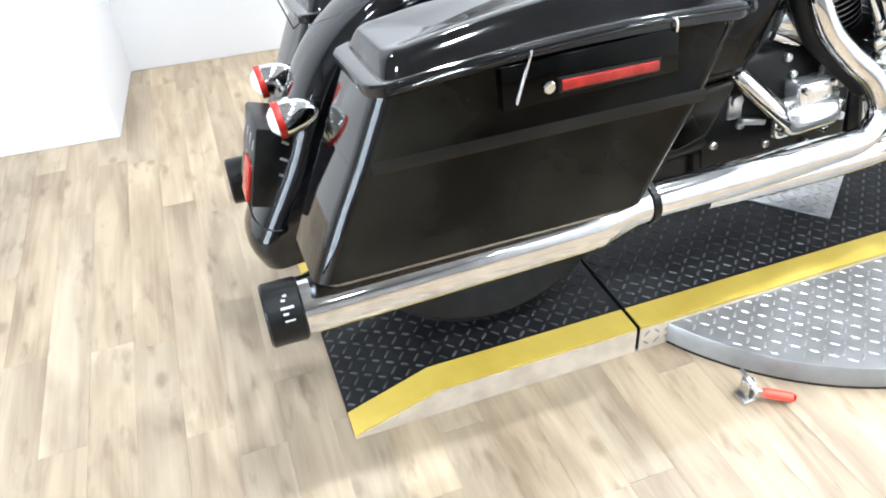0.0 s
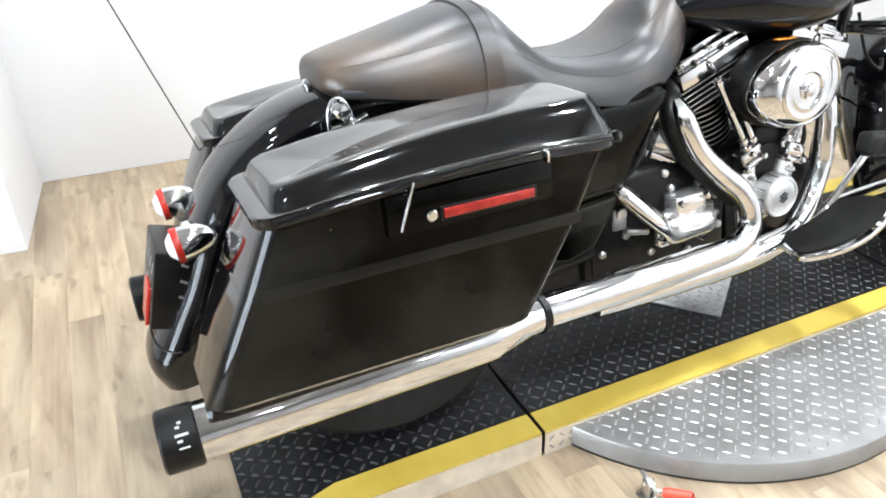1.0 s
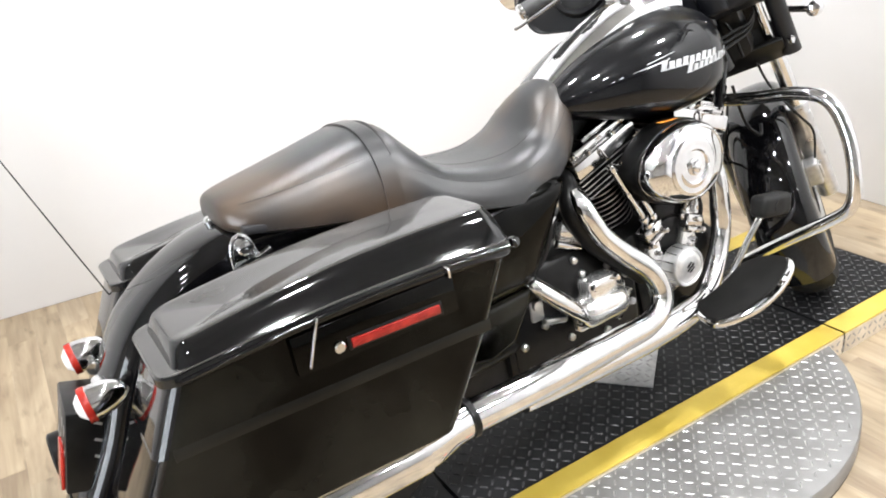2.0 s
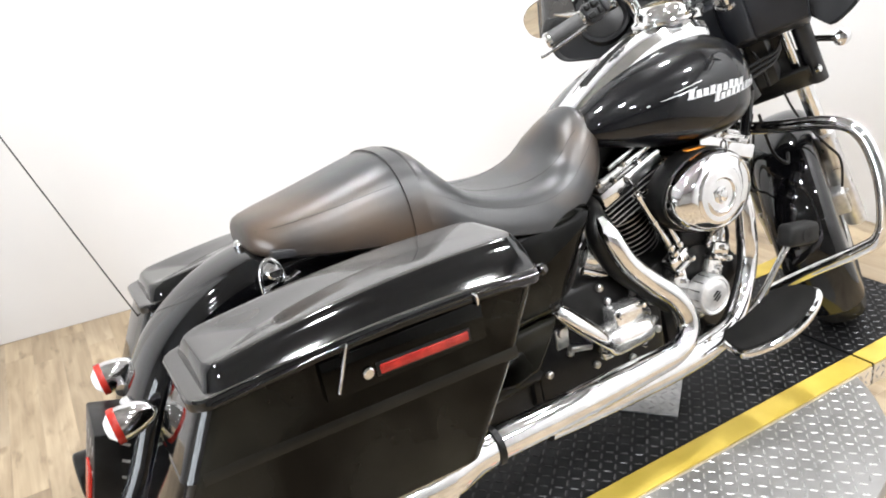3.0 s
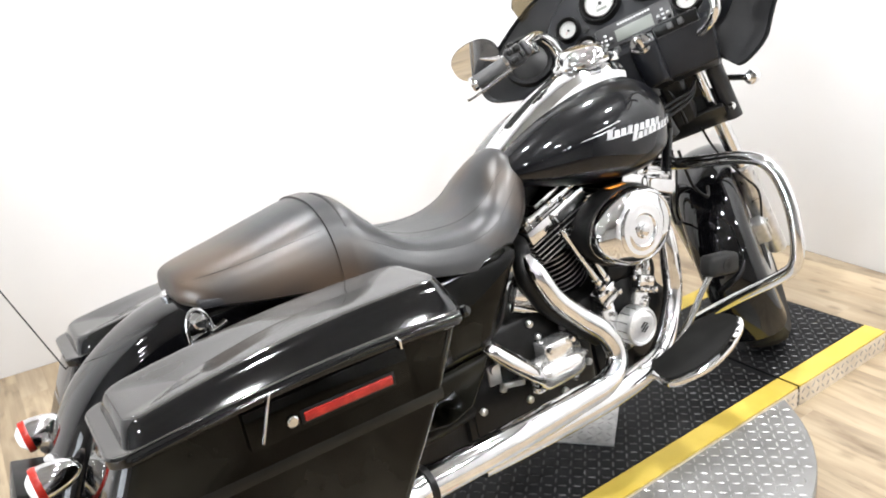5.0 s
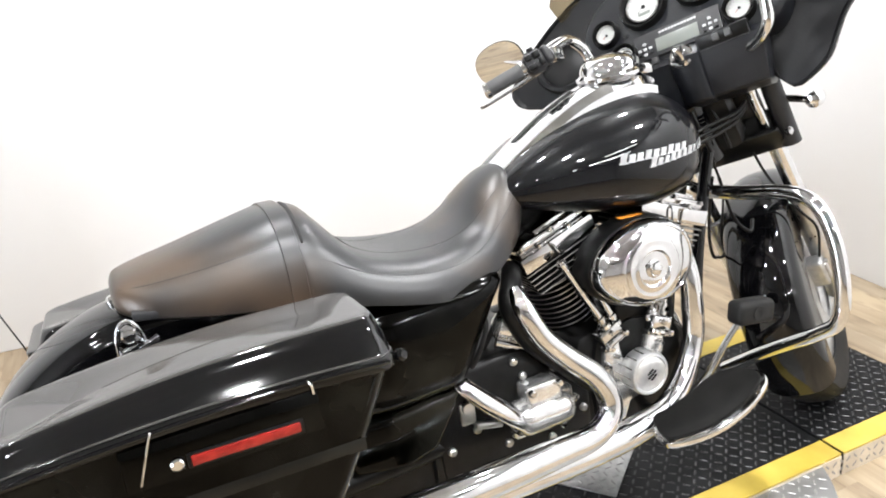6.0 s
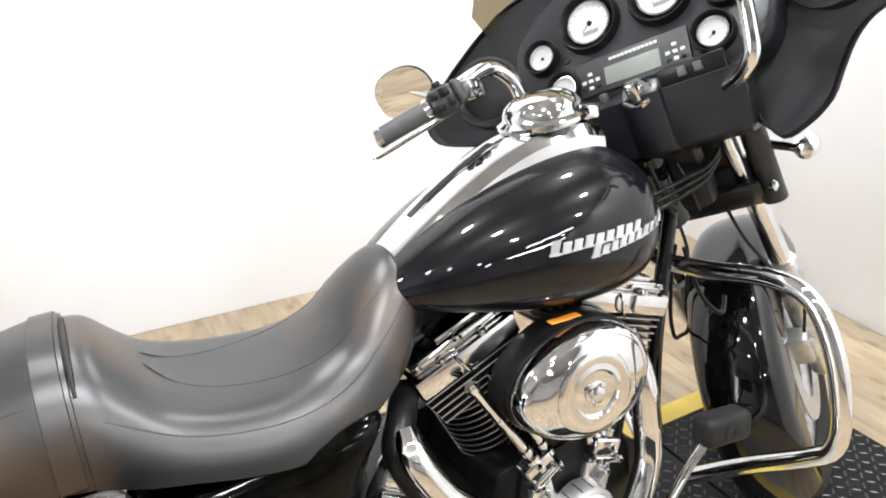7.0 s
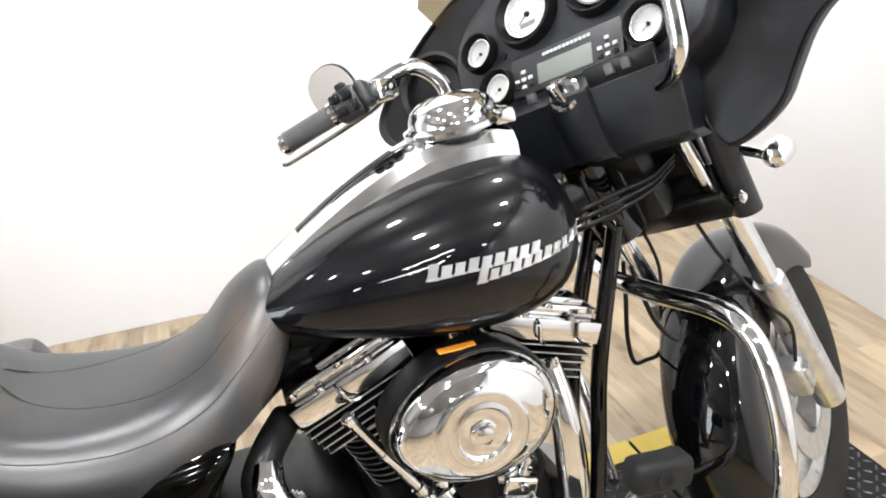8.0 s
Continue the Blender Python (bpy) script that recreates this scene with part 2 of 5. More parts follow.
    l.new(dark.outputs[2], hue.inputs["Color"])
    l.new(hue.outputs[0], b.inputs["Base Color"])
    ro = n.new("ShaderNodeMapRange")
    ro.inputs[3].default_value, ro.inputs[4].default_value = 0.32, 0.52
    l.new(blot.outputs["Fac"], ro.inputs[0])
    l.new(ro.outputs[0], b.inputs["Roughness"])
    bu = n.new("ShaderNodeBump")
    bu.inputs["Strength"].default_value, bu.inputs["Distance"].default_value = 0.25, 0.0008
    l.new(grain.outputs["Fac"], bu.inputs["Height"])
    l.new(bu.outputs[0], b.inputs["Normal"])
    return m


M_PLANK = plank_material()


# ---- mesh helpers ----
def finish(bm, sharp=38):
    bmesh.ops.recalc_face_normals(bm, faces=bm.faces)
    for f in bm.faces:
        f.smooth = True
    for e in bm.edges:
        if len(e.link_faces) == 2 and e.calc_face_angle(0) > radians(sharp):
            e.smooth = False
    return bm


def part(name, bm, mat, parent=None, label="", sharp=38):
    me = bpy.data.meshes.new(name)
    finish(bm, sharp).to_mesh(me)
    bm.free()
    me.materials.append(mat)
    ob = new(name, me)
    if parent:
        ob.parent = parent
    if label:
        tagged(ob, label)
    return ob


def empty(name, m=None):
    ob = new(name)
    ob.empty_display_size = 0.1
    if m is not None:
        ob.matrix_world = m
    return ob


def join(*bms):
    out = bmesh.new()
    for b in bms:
        me = bpy.data.meshes.new("tmp")
        b.to_mesh(me)
        b.free()
        out.from_mesh(me)
        bpy.data.meshes.remove(me)
    return out


def moved(bm, m):
    bm.transform(m)
    return bm


def rbox(c, s, r=0.004, m=None, seg=2):
    bm = bmesh.new()
    bmesh.ops.create_cube(bm, size=1.0, matrix=Matrix.Diagonal((*s, 1)))
    if r:
        bmesh.ops.bevel(bm, geom=bm.edges[:], offset=min(r, 0.45 * min(s)), segments=seg, affect="EDGES", profile=0.5)
    if m is not None:
        bm.transform(m)
    bm.transform(Matrix.Translation(c))
    return bm


def smooth_path(pts, per=6):
    pts = [Vector(p) for p in pts]
    if len(pts) < 3:
        return pts
    out = []
    for i in range(len(pts) - 1):
        p0, p1, p2, p3 = pts[max(i - 1, 0)], pts[i], pts[i + 1], pts[min(i + 2, len(pts) - 1)]
        for k in range(per):
            t = k / per
            out.append(0.5 * ((2 * p1) + (p2 - p0) * t + (2 * p0 - 5 * p1 + 4 * p2 - p3) * t * t + (3 * p1 - p0 - 3 * p2 + p3) * t ** 3))
    return out + [pts[-1]]


def rings_to_bm(rings, close_ring=True, caps=True):
    bm = bmesh.new()
    vs = [[bm.verts.new(p) for p in ring] for ring in rings]
    n = len(vs[0])
    for a, b in zip(vs, vs[1:]):
        for i in range(n if close_ring else n - 1):
            j = (i + 1) % n
            bm.faces.new((a[i], a[j], b[j], b[i]))
    if caps and close_ring:
        bm.faces.new(vs[0][::-1])
        bm.faces.new(vs[-1])
    return bm


def tube(pts, r, n=14, per=6, flat=1.0):
    """Round tube along a smooth path; r may be a list over the given points."""
    path = smooth_path(pts, per)
    m = len(path)
    if isinstance(r, (list, tuple)):
        rad = []
        for i in range(m):
            f = i * (len(r) - 1) / (m - 1)
            k = min(int(f), len(r) - 2)
            rad.append(r[k] + (r[k + 1] - r[k]) * (f - k))
    else:
        rad = [r] * m
    rings, up = [], None
    for i, p in enumerate(path):
        d = (path[min(i + 1, m - 1)] - path[max(i - 1, 0)]).normalized()
        if up is None:
            up = Vector((0, 0, 1)) if abs(d.z) < 0.9 else Vector((1, 0, 0))
        side = d.cross(up).normalized()
        up = side.cross(d).normalized()
        rings.append([p + rad[i] * (math.cos(2 * math.pi * k / n) * side + flat * math.sin(2 * math.pi * k / n) * up) for k in range(n)])
    return rings_to_bm(rings)


def lathe(profile, at, axis, n=28, start=0.0, turn=2 * math.pi):
    """profile: (radius, height along axis)."""
    q = Vector(axis).normalized().to_track_quat("Z", "Y").to_matrix().to_4x4()
    rings = []
    for r, h in profile:
        rings.append([Vector((max(r, 1e-5) * math.cos(start + turn * k / n), max(r, 1e-5) * math.sin(start + turn * k / n), h)) for k in range(n)])
    bm = rings_to_bm(rings, caps=False)
    bmesh.ops.remove_doubles(bm, verts=bm.verts, dist=1e-4)
    bm.transform(Matrix.Translation(at) @ q)
    return bm


def prism(poly, y0, y1, r=0.0, seg=2, taper=None):
    """A side profile in x, z, with depth from y0 to y1; taper scales the far face about its middle."""
    bm = bmesh.new()
    cx = sum(p[0] for p in poly) / len(poly)
    cz = sum(p[1] for p in poly) / len(poly)
    k = taper or 1.0
    a = [bm.verts.new((x, y0, z)) for x, z in poly]
    b = [bm.verts.new((cx + (x - cx) * k, y1, cz + (z - cz) * k)) for x, z in poly]
    bm.faces.new(a)
    bm.faces.new(b[::-1])
    for i in range(len(poly)):
        j = (i + 1) % len(poly)
        bm.faces.new((a[i], b[i], b[j], a[j]))
    bmesh.ops.recalc_face_normals(bm, faces=bm.faces)
    if r:
        bmesh.ops.bevel(bm, geom=bm.edges[:], offset=r, segments=seg, affect="EDGES", profile=0.5)
    return bm


def sgnpow(v, e):
    return math.copysign(abs(v) ** e, v)


def smooth_rows(rows, per=4):
    """Catmull-Rom through rows of numbers."""
    out = []
    for i in range(len(rows) - 1):
        r0, r1, r2, r3 = rows[max(i - 1, 0)], rows[i], rows[i + 1], rows[min(i + 2, len(rows) - 1)]
        for k in range(per):
            t = k / per
            out.append([0.5 * (2 * b + (c - a) * t + (2 * a - 5 * b + 4 * c - d) * t * t + (3 * b - a - 3 * c + d) * t ** 3) for a, b, c, d in zip(r0, r1, r2, r3)])
    return out + [list(rows[-1])]


def mirrored(bm):
    bm.transform(Matrix.Diagonal((1, -1, 1, 1)))
    return bm


# ---- room ----
ROOM_TURN = Matrix.Translation((0.0, 1.84, 0.0)) @ Matrix.Rotation(radians(-4.6), 4, "Z")


def room_box(name, x0, x1, y0, y1, z0, z1, mat, label, category):
    bm = rbox(((x0 + x1) / 2, (y0 + y1) / 2, (z0 + z1) / 2), (x1 - x0, y1 - y0, z1 - z0), 0.004)
    ob = part(name, bm, mat, None, label)
    ob.matrix_world = ROOM_TURN
    return tagged(ob, label, category, kind="structure")


room_box("wall_north", -4.5, 2.8, 0.0, 0.15, 0, CEILING, M_WALL, "plain white painted wall behind the motorcycle", "wall")
room_box("wall_east", 2.65, 2.8, -10.15, 0.0, 0, CEILING, M_WALL, "plain white painted side wall", "wall")
room_box("wall_south", -4.65, 2.65, -10.15, -10.0, 0, CEILING, M_BACK, "plain grey painted wall of the showroom", "wall")
WX = -4.5
room_box("wall_west", WX - 0.15, WX, -2.35, 0.15, 0, CEILING, M_WALL, "plain white painted wall beside the entrance", "wall")
room_box("wall_west_end", WX - 0.15, WX, -10.15, -4.85, 0, CEILING, M_WALL, "plain white painted wall beside the entrance", "wall")
room_box("wall_west_lintel", WX - 0.15, WX, -4.85, -2.35, 2.3, CEILING, M_WALL, "white painted wall above the entrance", "wall")
window = empty("window_1", ROOM_TURN)
for y in (-4.825, -3.6, -2.375):
    part("window_frame", rbox((WX - 0.07, y, 1.15), (0.06, 0.05, 2.3), 0.004), M_SATIN, window)
for z in (0.025, 2.275):
    part("window_frame", rbox((WX - 0.07, -3.6, z), (0.06, 2.4, 0.05), 0.004), M_SATIN, window)
for y in (-4.21, -2.99):
    pane = part("pane", rbox((WX - 0.07, y, 1.15), (0.008, 1.17, 2.2), 0.0), M_GLASS, window)
    pane.visible_shadow = False
tagged(window, "glazed shop entrance with dark frames", "window", kind="structure")
day = bpy.data.lights.new("daylight", "AREA")
day.shape, day.size, day.size_y, day.energy, day.color = "RECTANGLE", 2.4, 2.2, DAY_POWER, (0.86, 0.93, 1.0)
new("daylight", day).matrix_world = ROOM_TURN @ look((WX - 0.16, -3.6, 1.15), (0, -3.6, 1.15))
room_box("column", -4.5, -0.745, -0.588, 0.0, 0, CEILING, M_WALL, "white painted wall projection with a sharp corner", "wall")
room_box("ceiling", -4.65, 2.8, -10.15, 0.15, CEILING, CEILING + 0.1, M_CEIL, "plain grey showroom ceiling", "ceiling")

floor = part("floor", rbox((-1.8, -3.6, -0.06), (10.4, 13.6, 0.1), 0), material("floor_joint", (0.22, 0.165, 0.11), 0.7))
tagged(floor, "light brown wood-look vinyl plank floor", "floor", kind="structure")

for x, y in LAMPS:
    fixture = empty("ceiling_light")
    fixture.location = (x, y, CEILING)
    part("housing", rbox((0, 0, -0.03), (0.26, 0.18, 0.06), 0.008), M_TUBE, fixture)
    tagged(fixture, "small white surface-mounted ceiling light", "lamp", "ceiling lights")
    area_lamp(x, y, 0.15, 0.1, LAMP_POWER * LAMP_SHARE[y][0 if x < 0 else 1])

# ---- display platform ----
COVER_TURN = -50.0
PZ = 0.066
NEAR, FAR, STRIPE = -0.266, 0.36, 0.066
KINK = -0.18


def treads(inside, z, pitch, x0, x1, y0, y1, length=0.0245, width=0.0074, height=0.0018):
    """Raised lozenges of tread plate, turned one way and the other in a checkerboard."""
    verts, faces = [], []
    for i in range(int((x1 - x0) / pitch) + 1):
        for j in range(int((y1 - y0) / pitch) + 1):
            cx, cy = x0 + (i + 0.5) * pitch, y0 + (j + 0.5) * pitch
            if not inside(cx, cy):
                continue
            a = radians(45 if (i + j) % 2 else -45)
            u, v = Vector((math.cos(a), math.sin(a), 0)), Vector((-math.sin(a), math.cos(a), 0))
            k = len(verts)
            c = Vector((cx, cy, z(cx)))
            slope = z(cx + 0.001) - z(cx)
            for du, dv, dz in ((-1, 0, 0), (-0.55, -1, 0), (0.55, -1, 0), (1, 0, 0), (0.55, 1, 0), (-0.55, 1, 0), (-0.5, 0, 1), (0.5, 0, 1)):
                p = c + u * du * length / 2 + v * dv * width / 2
                p.z = z(cx) + (p.x - cx) * slope / 0.001 + dz * height - (0 if dz else 0.0005)
                verts.append(p)
            for f in ((0, 1, 6), (1, 2, 7, 6), (2, 3, 7), (3, 4, 7), (4, 5, 6, 7), (5, 0, 6)):
                faces.append([k + q for q in f])
    return verts, faces


def tread_part(name, data, mat, parent, label):
    me = bpy.data.meshes.new(name)
    me.from_pydata(data[0], [], data[1])
    me.materials.append(mat)
    ob = new(name, me)
    ob.parent = parent
    return tagged(ob, label, kind="stuff")


def flat_top(x):
    return PZ


def ramp_top(x):
    return PZ if x > KINK else 0.004 + (PZ - 0.004) * (x + 0.357) / (KINK + 0.357)


def platform_section(name, x0, x1, ramp, label):
    base = empty(name)
    if ramp:
        prof = [(x0, 0.0), (x0, 0.004), (KINK, PZ), (x1, PZ), (x1, 0.0)]
        prof2 = [(x0, 0.0), (x0, 0.0072), (KINK - 0.002, PZ + 0.002), (x1, PZ + 0.002), (x1, PZ - 0.004), (KINK, PZ - 0.004), (x0 + 0.03, 0.004)]
        top = ramp_top
    else:
        prof = [(x0, 0.0), (x0, PZ), (x1, PZ), (x1, 0.0)]
        prof2 = [(x0, PZ - 0.004), (x0, PZ + 0.002), (x1, PZ + 0.002), (x1, PZ - 0.004)]
        top = flat_top
    part("deck", prism(prof, NEAR + 0.002, FAR - 0.002), M_BLACKPLATE, base, "black painted tread plate")
    for y0, y1 in ((NEAR + 0.001, NEAR + STRIPE), (FAR - STRIPE, FAR - 0.001)):
        part("safety_stripe", prism(prof2, y0, y1), M_YELLOW, base, "yellow painted edge stripe")
    low = [(a, min(b, PZ - 0.005)) for a, b in prof]
    for y0, y1 in ((NEAR, NEAR + 0.0015), (FAR - 0.0015, FAR)):
        part("side_plate", prism(low, y0 - 0.001, y1), M_EDGE, base, "bare metal side plate")
    tread_part("tread", treads(lambda x, y: x0 + 0.01 < x < x1 - 0.01, top, 0.0255, x0, x1, NEAR + STRIPE + 0.004, FAR - STRIPE - 0.004), M_BLACKTREAD, base, "raised treads with highlights in their colour")
    if not ramp:
        verts, faces = treads(lambda x, y: True, lambda x: 0.0, 0.0255, x0 + 0.004, x1 - 0.004, 0.006, 0.05)
        for y, sign in ((NEAR - 0.0008, -1), (FAR + 0.0008, 1)):
            tread_part("side_tread", ([Vector((v.x, y + sign * v.z, v.y)) for v in verts], [f if sign < 0 else f[::-1] for f in faces]), M_TREADSTEEL, base, "raised treads of the bare side plate")
    return tagged(base, label, "platform", "display platform sections")


platform_section("ramp_platform", -0.357, 0.268, True, "black tread plate ramp with yellow edge stripes")
platform_section("middle_platform", 0.277, 1.490, False, "black tread plate platform with yellow edge stripes")
platform_section("end_platform", 1.499, 1.960, False, "black tread plate end platform with yellow edges")

turntable = empty("turntable", Matrix.Translation((0.885, 0.02, 0)))
TR = 0.612
part("disc", lathe([(0, 0.004), (TR - 0.003, 0.004), (TR, 0.007), (TR, 0.052), (TR - 0.003, 0.056), (0, 0.056)], (0, 0, 0), (0, 0, 1), 128), M_STEELPLATE, turntable, "silver aluminium tread plate disc")
part("base_ring", lathe([(0, 0.0), (TR - 0.001, 0.0), (TR - 0.001, 0.004), (0, 0.004)], (0, 0, 0), (0, 0, 1), 96), M_RUBBER, turntable, "black rubber base ring")
tread_part("tread", treads(lambda x, y: x * x + y * y < (TR - 0.015) ** 2, lambda x: 0.056, 0.0255, -TR, TR, -TR, NEAR - 0.025), M_TREADSTEEL, turntable, "raised silver treads")
tagged(turntable, "round aluminium tread plate turntable under the platform", "turntable")

clamp = empty("toggle_clamp", Matrix.Translation((0.402, -0.468, 0)))
part("foot", join(rbox((0, 0.004, 0.003), (0.03, 0.036, 0.006), 0.001), rbox((-0.006, 0.004, 0.026), (0.004, 0.026, 0.046), 0.001), rbox((0.007, 0.004, 0.026), (0.004, 0.026, 0.046), 0.001)), M_SILVER, clamp, "bent steel clamp foot")
part("arm", tube([(0.0, 0.03, 0.052), (0.0, 0.004, 0.05), (0.004, -0.018, 0.034)], 0.005), M_SILVER, clamp)
part("pivot", lathe([(0, -0.013), (0.0045, -0.013), (0.0045, 0.013), (0, 0.013)], (0.0, 0.006, 0.044), (1, 0, 0), 12), M_CHROME, clamp)
part("lever", tube([(0.002, 0.004, 0.03), (0.016, -0.01, 0.026), (0.03, -0.02, 0.024)], 0.0045), M_SILVER, clamp)
part("grip", tube([(0.022, -0.014, 0.025), (0.03, -0.02, 0.024), (0.066, -0.044, 0.021), (0.07, -0.047, 0.021)], [0.008, 0.0105, 0.0105, 0.007]), M_REDGRIP, clamp, "red plastic grip")
tagged(clamp, "steel toggle clamp with a red plastic handle", "clamp")

cover = empty("cover_plate", Matrix.Translation((0.906, -0.108, PZ)) @ Matrix.Rotation(radians(COVER_TURN), 4, "Z"))
# The shade under the exhaust pipes is put into this duller aluminium.
part("plate", rbox((-0.11, 0.15, 0.003), (0.22, 0.30, 0.005), 0.001), M_ALU, cover, "bare aluminium plate")
tread_part("tread", treads(lambda x, y: True, lambda x: 0.0055, 0.0255, -0.21, -0.012, 0.01, 0.28), M_TREADSTEEL, cover, "raised silver treads")
tagged(cover, "bare aluminium tread plate lying on the platform", "plate")

# ---- motorcycle ----
BIKE = Matrix.Translation((0, -0.06, PZ + 0.002)) @ Matrix.Rotation(radians(-7.0), 4, "X")
bike = empty("motorcycle", BIKE)
tagged(bike, "gloss black touring motorcycle with chrome engine and hard saddlebags", "motorcycle")
RAKE = radians(26)
AXIS = Vector((-math.sin(RAKE), 0, math.cos(RAKE)))
S0 = Vector((1.783, 0, 0))
STEER = Matrix.Translation(S0 + Vector((0, 0.03, 0))) @ Matrix.Rotation(radians(38), 4, AXIS) @ Matrix.Translation(-S0)


def bpart(name, bm, mat, parent=None, label="", sharp=38):
    return part(name, bm, mat, parent or bike, label, sharp)


def fpart(name, bm, mat, parent=None, label="", sharp=38):
    return part(name, moved(bm, STEER), mat, parent or bike, label, sharp)


# wheels
def wheel(centre, radius, width, make):
    h = width / 2
    tyre_prof = [(radius - 0.10, -h * 0.75), (radius - 0.06, -h * 0.98), (radius - 0.03, -h), (radius - 0.012, -h * 0.8), (radius - 0.002, -h * 0.42), (radius, 0),
                 (radius - 0.002, h * 0.42), (radius - 0.012, h * 0.8), (radius - 0.03, h), (radius - 0.06, h * 0.98), (radius - 0.10, h * 0.75), (radius - 0.10, -h * 0.75)]
    make("tyre", lathe(tyre_prof, centre, (0, 1, 0), 56), M_RUBBER, None, "black rubber tyre")
    w = h * 0.72
    rim = [lathe([(radius - 0.125, -w * 0.6), (radius - 0.095, -w), (radius - 0.09, -w), (radius - 0.09, w), (radius - 0.095, w), (radius - 0.125, w * 0.6), (radius - 0.125, -w * 0.6)], centre, (0, 1, 0), 48)]
    rim.append(lathe([(0, -w * 0.9), (0.05, -w * 0.9), (0.055, 0), (0.05, w * 0.9), (0, w * 0.9)], centre, (0, 1, 0), 24))
    for k in range(7):
        a = 2 * math.pi * k / 7
        d = Vector((math.cos(a), 0, math.sin(a)))
        rim.append(tube([Vector(centre) + d * 0.045, Vector(centre) + d * (radius - 0.11)], 0.016, 8))
    make("wheel_rim", join(*rim), M_SILVER, None, "cast silver rim")


wheel((0, 0, 0.32), 0.32, 0.18, bpart)
FSET = Matrix.Translation((0.0, 0.034, 0.0))
FORK_SET = Matrix.Translation((0.055, 0.02, 0.0))


def wpart(name, bm, mat, parent=None, label="", sharp=38):
    return fpart(name, moved(bm, FSET), mat, parent, label, sharp)


def upart(name, bm, mat, parent=None, label="", sharp=38):
    return fpart(name, moved(bm, FORK_SET), mat, parent, label, sharp)


wheel((1.685, 0, 0.32), 0.32, 0.13, wpart)


# fenders
def fender(path, half, drop, crown, make, name, label, thick=0.004, taper=False):
    """path: crown points in x, z with the way inwards given by the wheel's centre."""
    (cx, cz), pts = path
    rows = smooth_rows(pts, 5)
    rings = []
    for i, (x, z, w) in enumerate(rows):
        skirt = max(crown + 0.012, drop * (0.5 + 0.5 * math.sin(math.pi * i / (len(rows) - 1)) ** 0.6)) if taper else drop
        inward = Vector((cx - x, 0, cz - z)).normalized()
        ring = []
        sec = []
        for k in range(15):
            a = math.pi * k / 14
            y = -math.cos(a)
            sec.append((half * w * sgnpow(y, 0.8), crown * (1 - max(0.0, math.sin(a)) ** 0.9)))
        sec = [(-half * w * 1.0, skirt)] + sec + [(half * w * 1.0, skirt)]
        for y, d in sec:
            ring.append(Vector((x, y, z)) + inward * d)
        for y, d in reversed(sec):
            ring.append(Vector((x, y * (1 - thick / half), z)) + inward * (d + thick if d < skirt else d))
        rings.append(ring)
    return make(name, rings_to_bm(rings), M_PAINT, None, label, 50)


fender(((0.0, 0.30), [(-0.447, 0.255, 0.8), (-0.462, 0.31, 0.98), (-0.432, 0.37, 1), (-0.380, 0.46, 1), (-0.338, 0.55, 1), (-0.278, 0.642, 1), (-0.192, 0.71, 1), (-0.092, 0.750, 1), (0.03, 0.762, 1), (0.15, 0.745, 1), (0.25, 0.70, 0.95)]), 0.105, 0.10, 0.045, bpart, "rear_fender", "gloss black rear fender")
_ff = [(1.685 + 0.352 * math.cos(radians(a)), 0.32 + 0.352 * math.sin(radians(a)), 1) for a in (45, 65, 85, 105, 125, 145, 165, 185, 203, 218)]
fender(((1.685, 0.32), _ff), 0.088, 0.135, 0.062, wpart, "front_fender", "gloss black front fender", taper=True)


joint = []
for k in range(15):
    a = math.pi * k / 14
    way = Vector((0.441, 0, -0.045)).normalized()
    joint.append(Vector((-0.443, 0, 0.352)) - 0.0006 * way + Vector((0, -0.1055 * sgnpow(math.cos(a), 0.8), 0)) + way * 0.045 * (1 - max(0.0, math.sin(a)) ** 0.9))
bpart("fender_joint", tube(joint, 0.0014, 6, 2), M_SEAM, None, "dark joint across the rear fender")


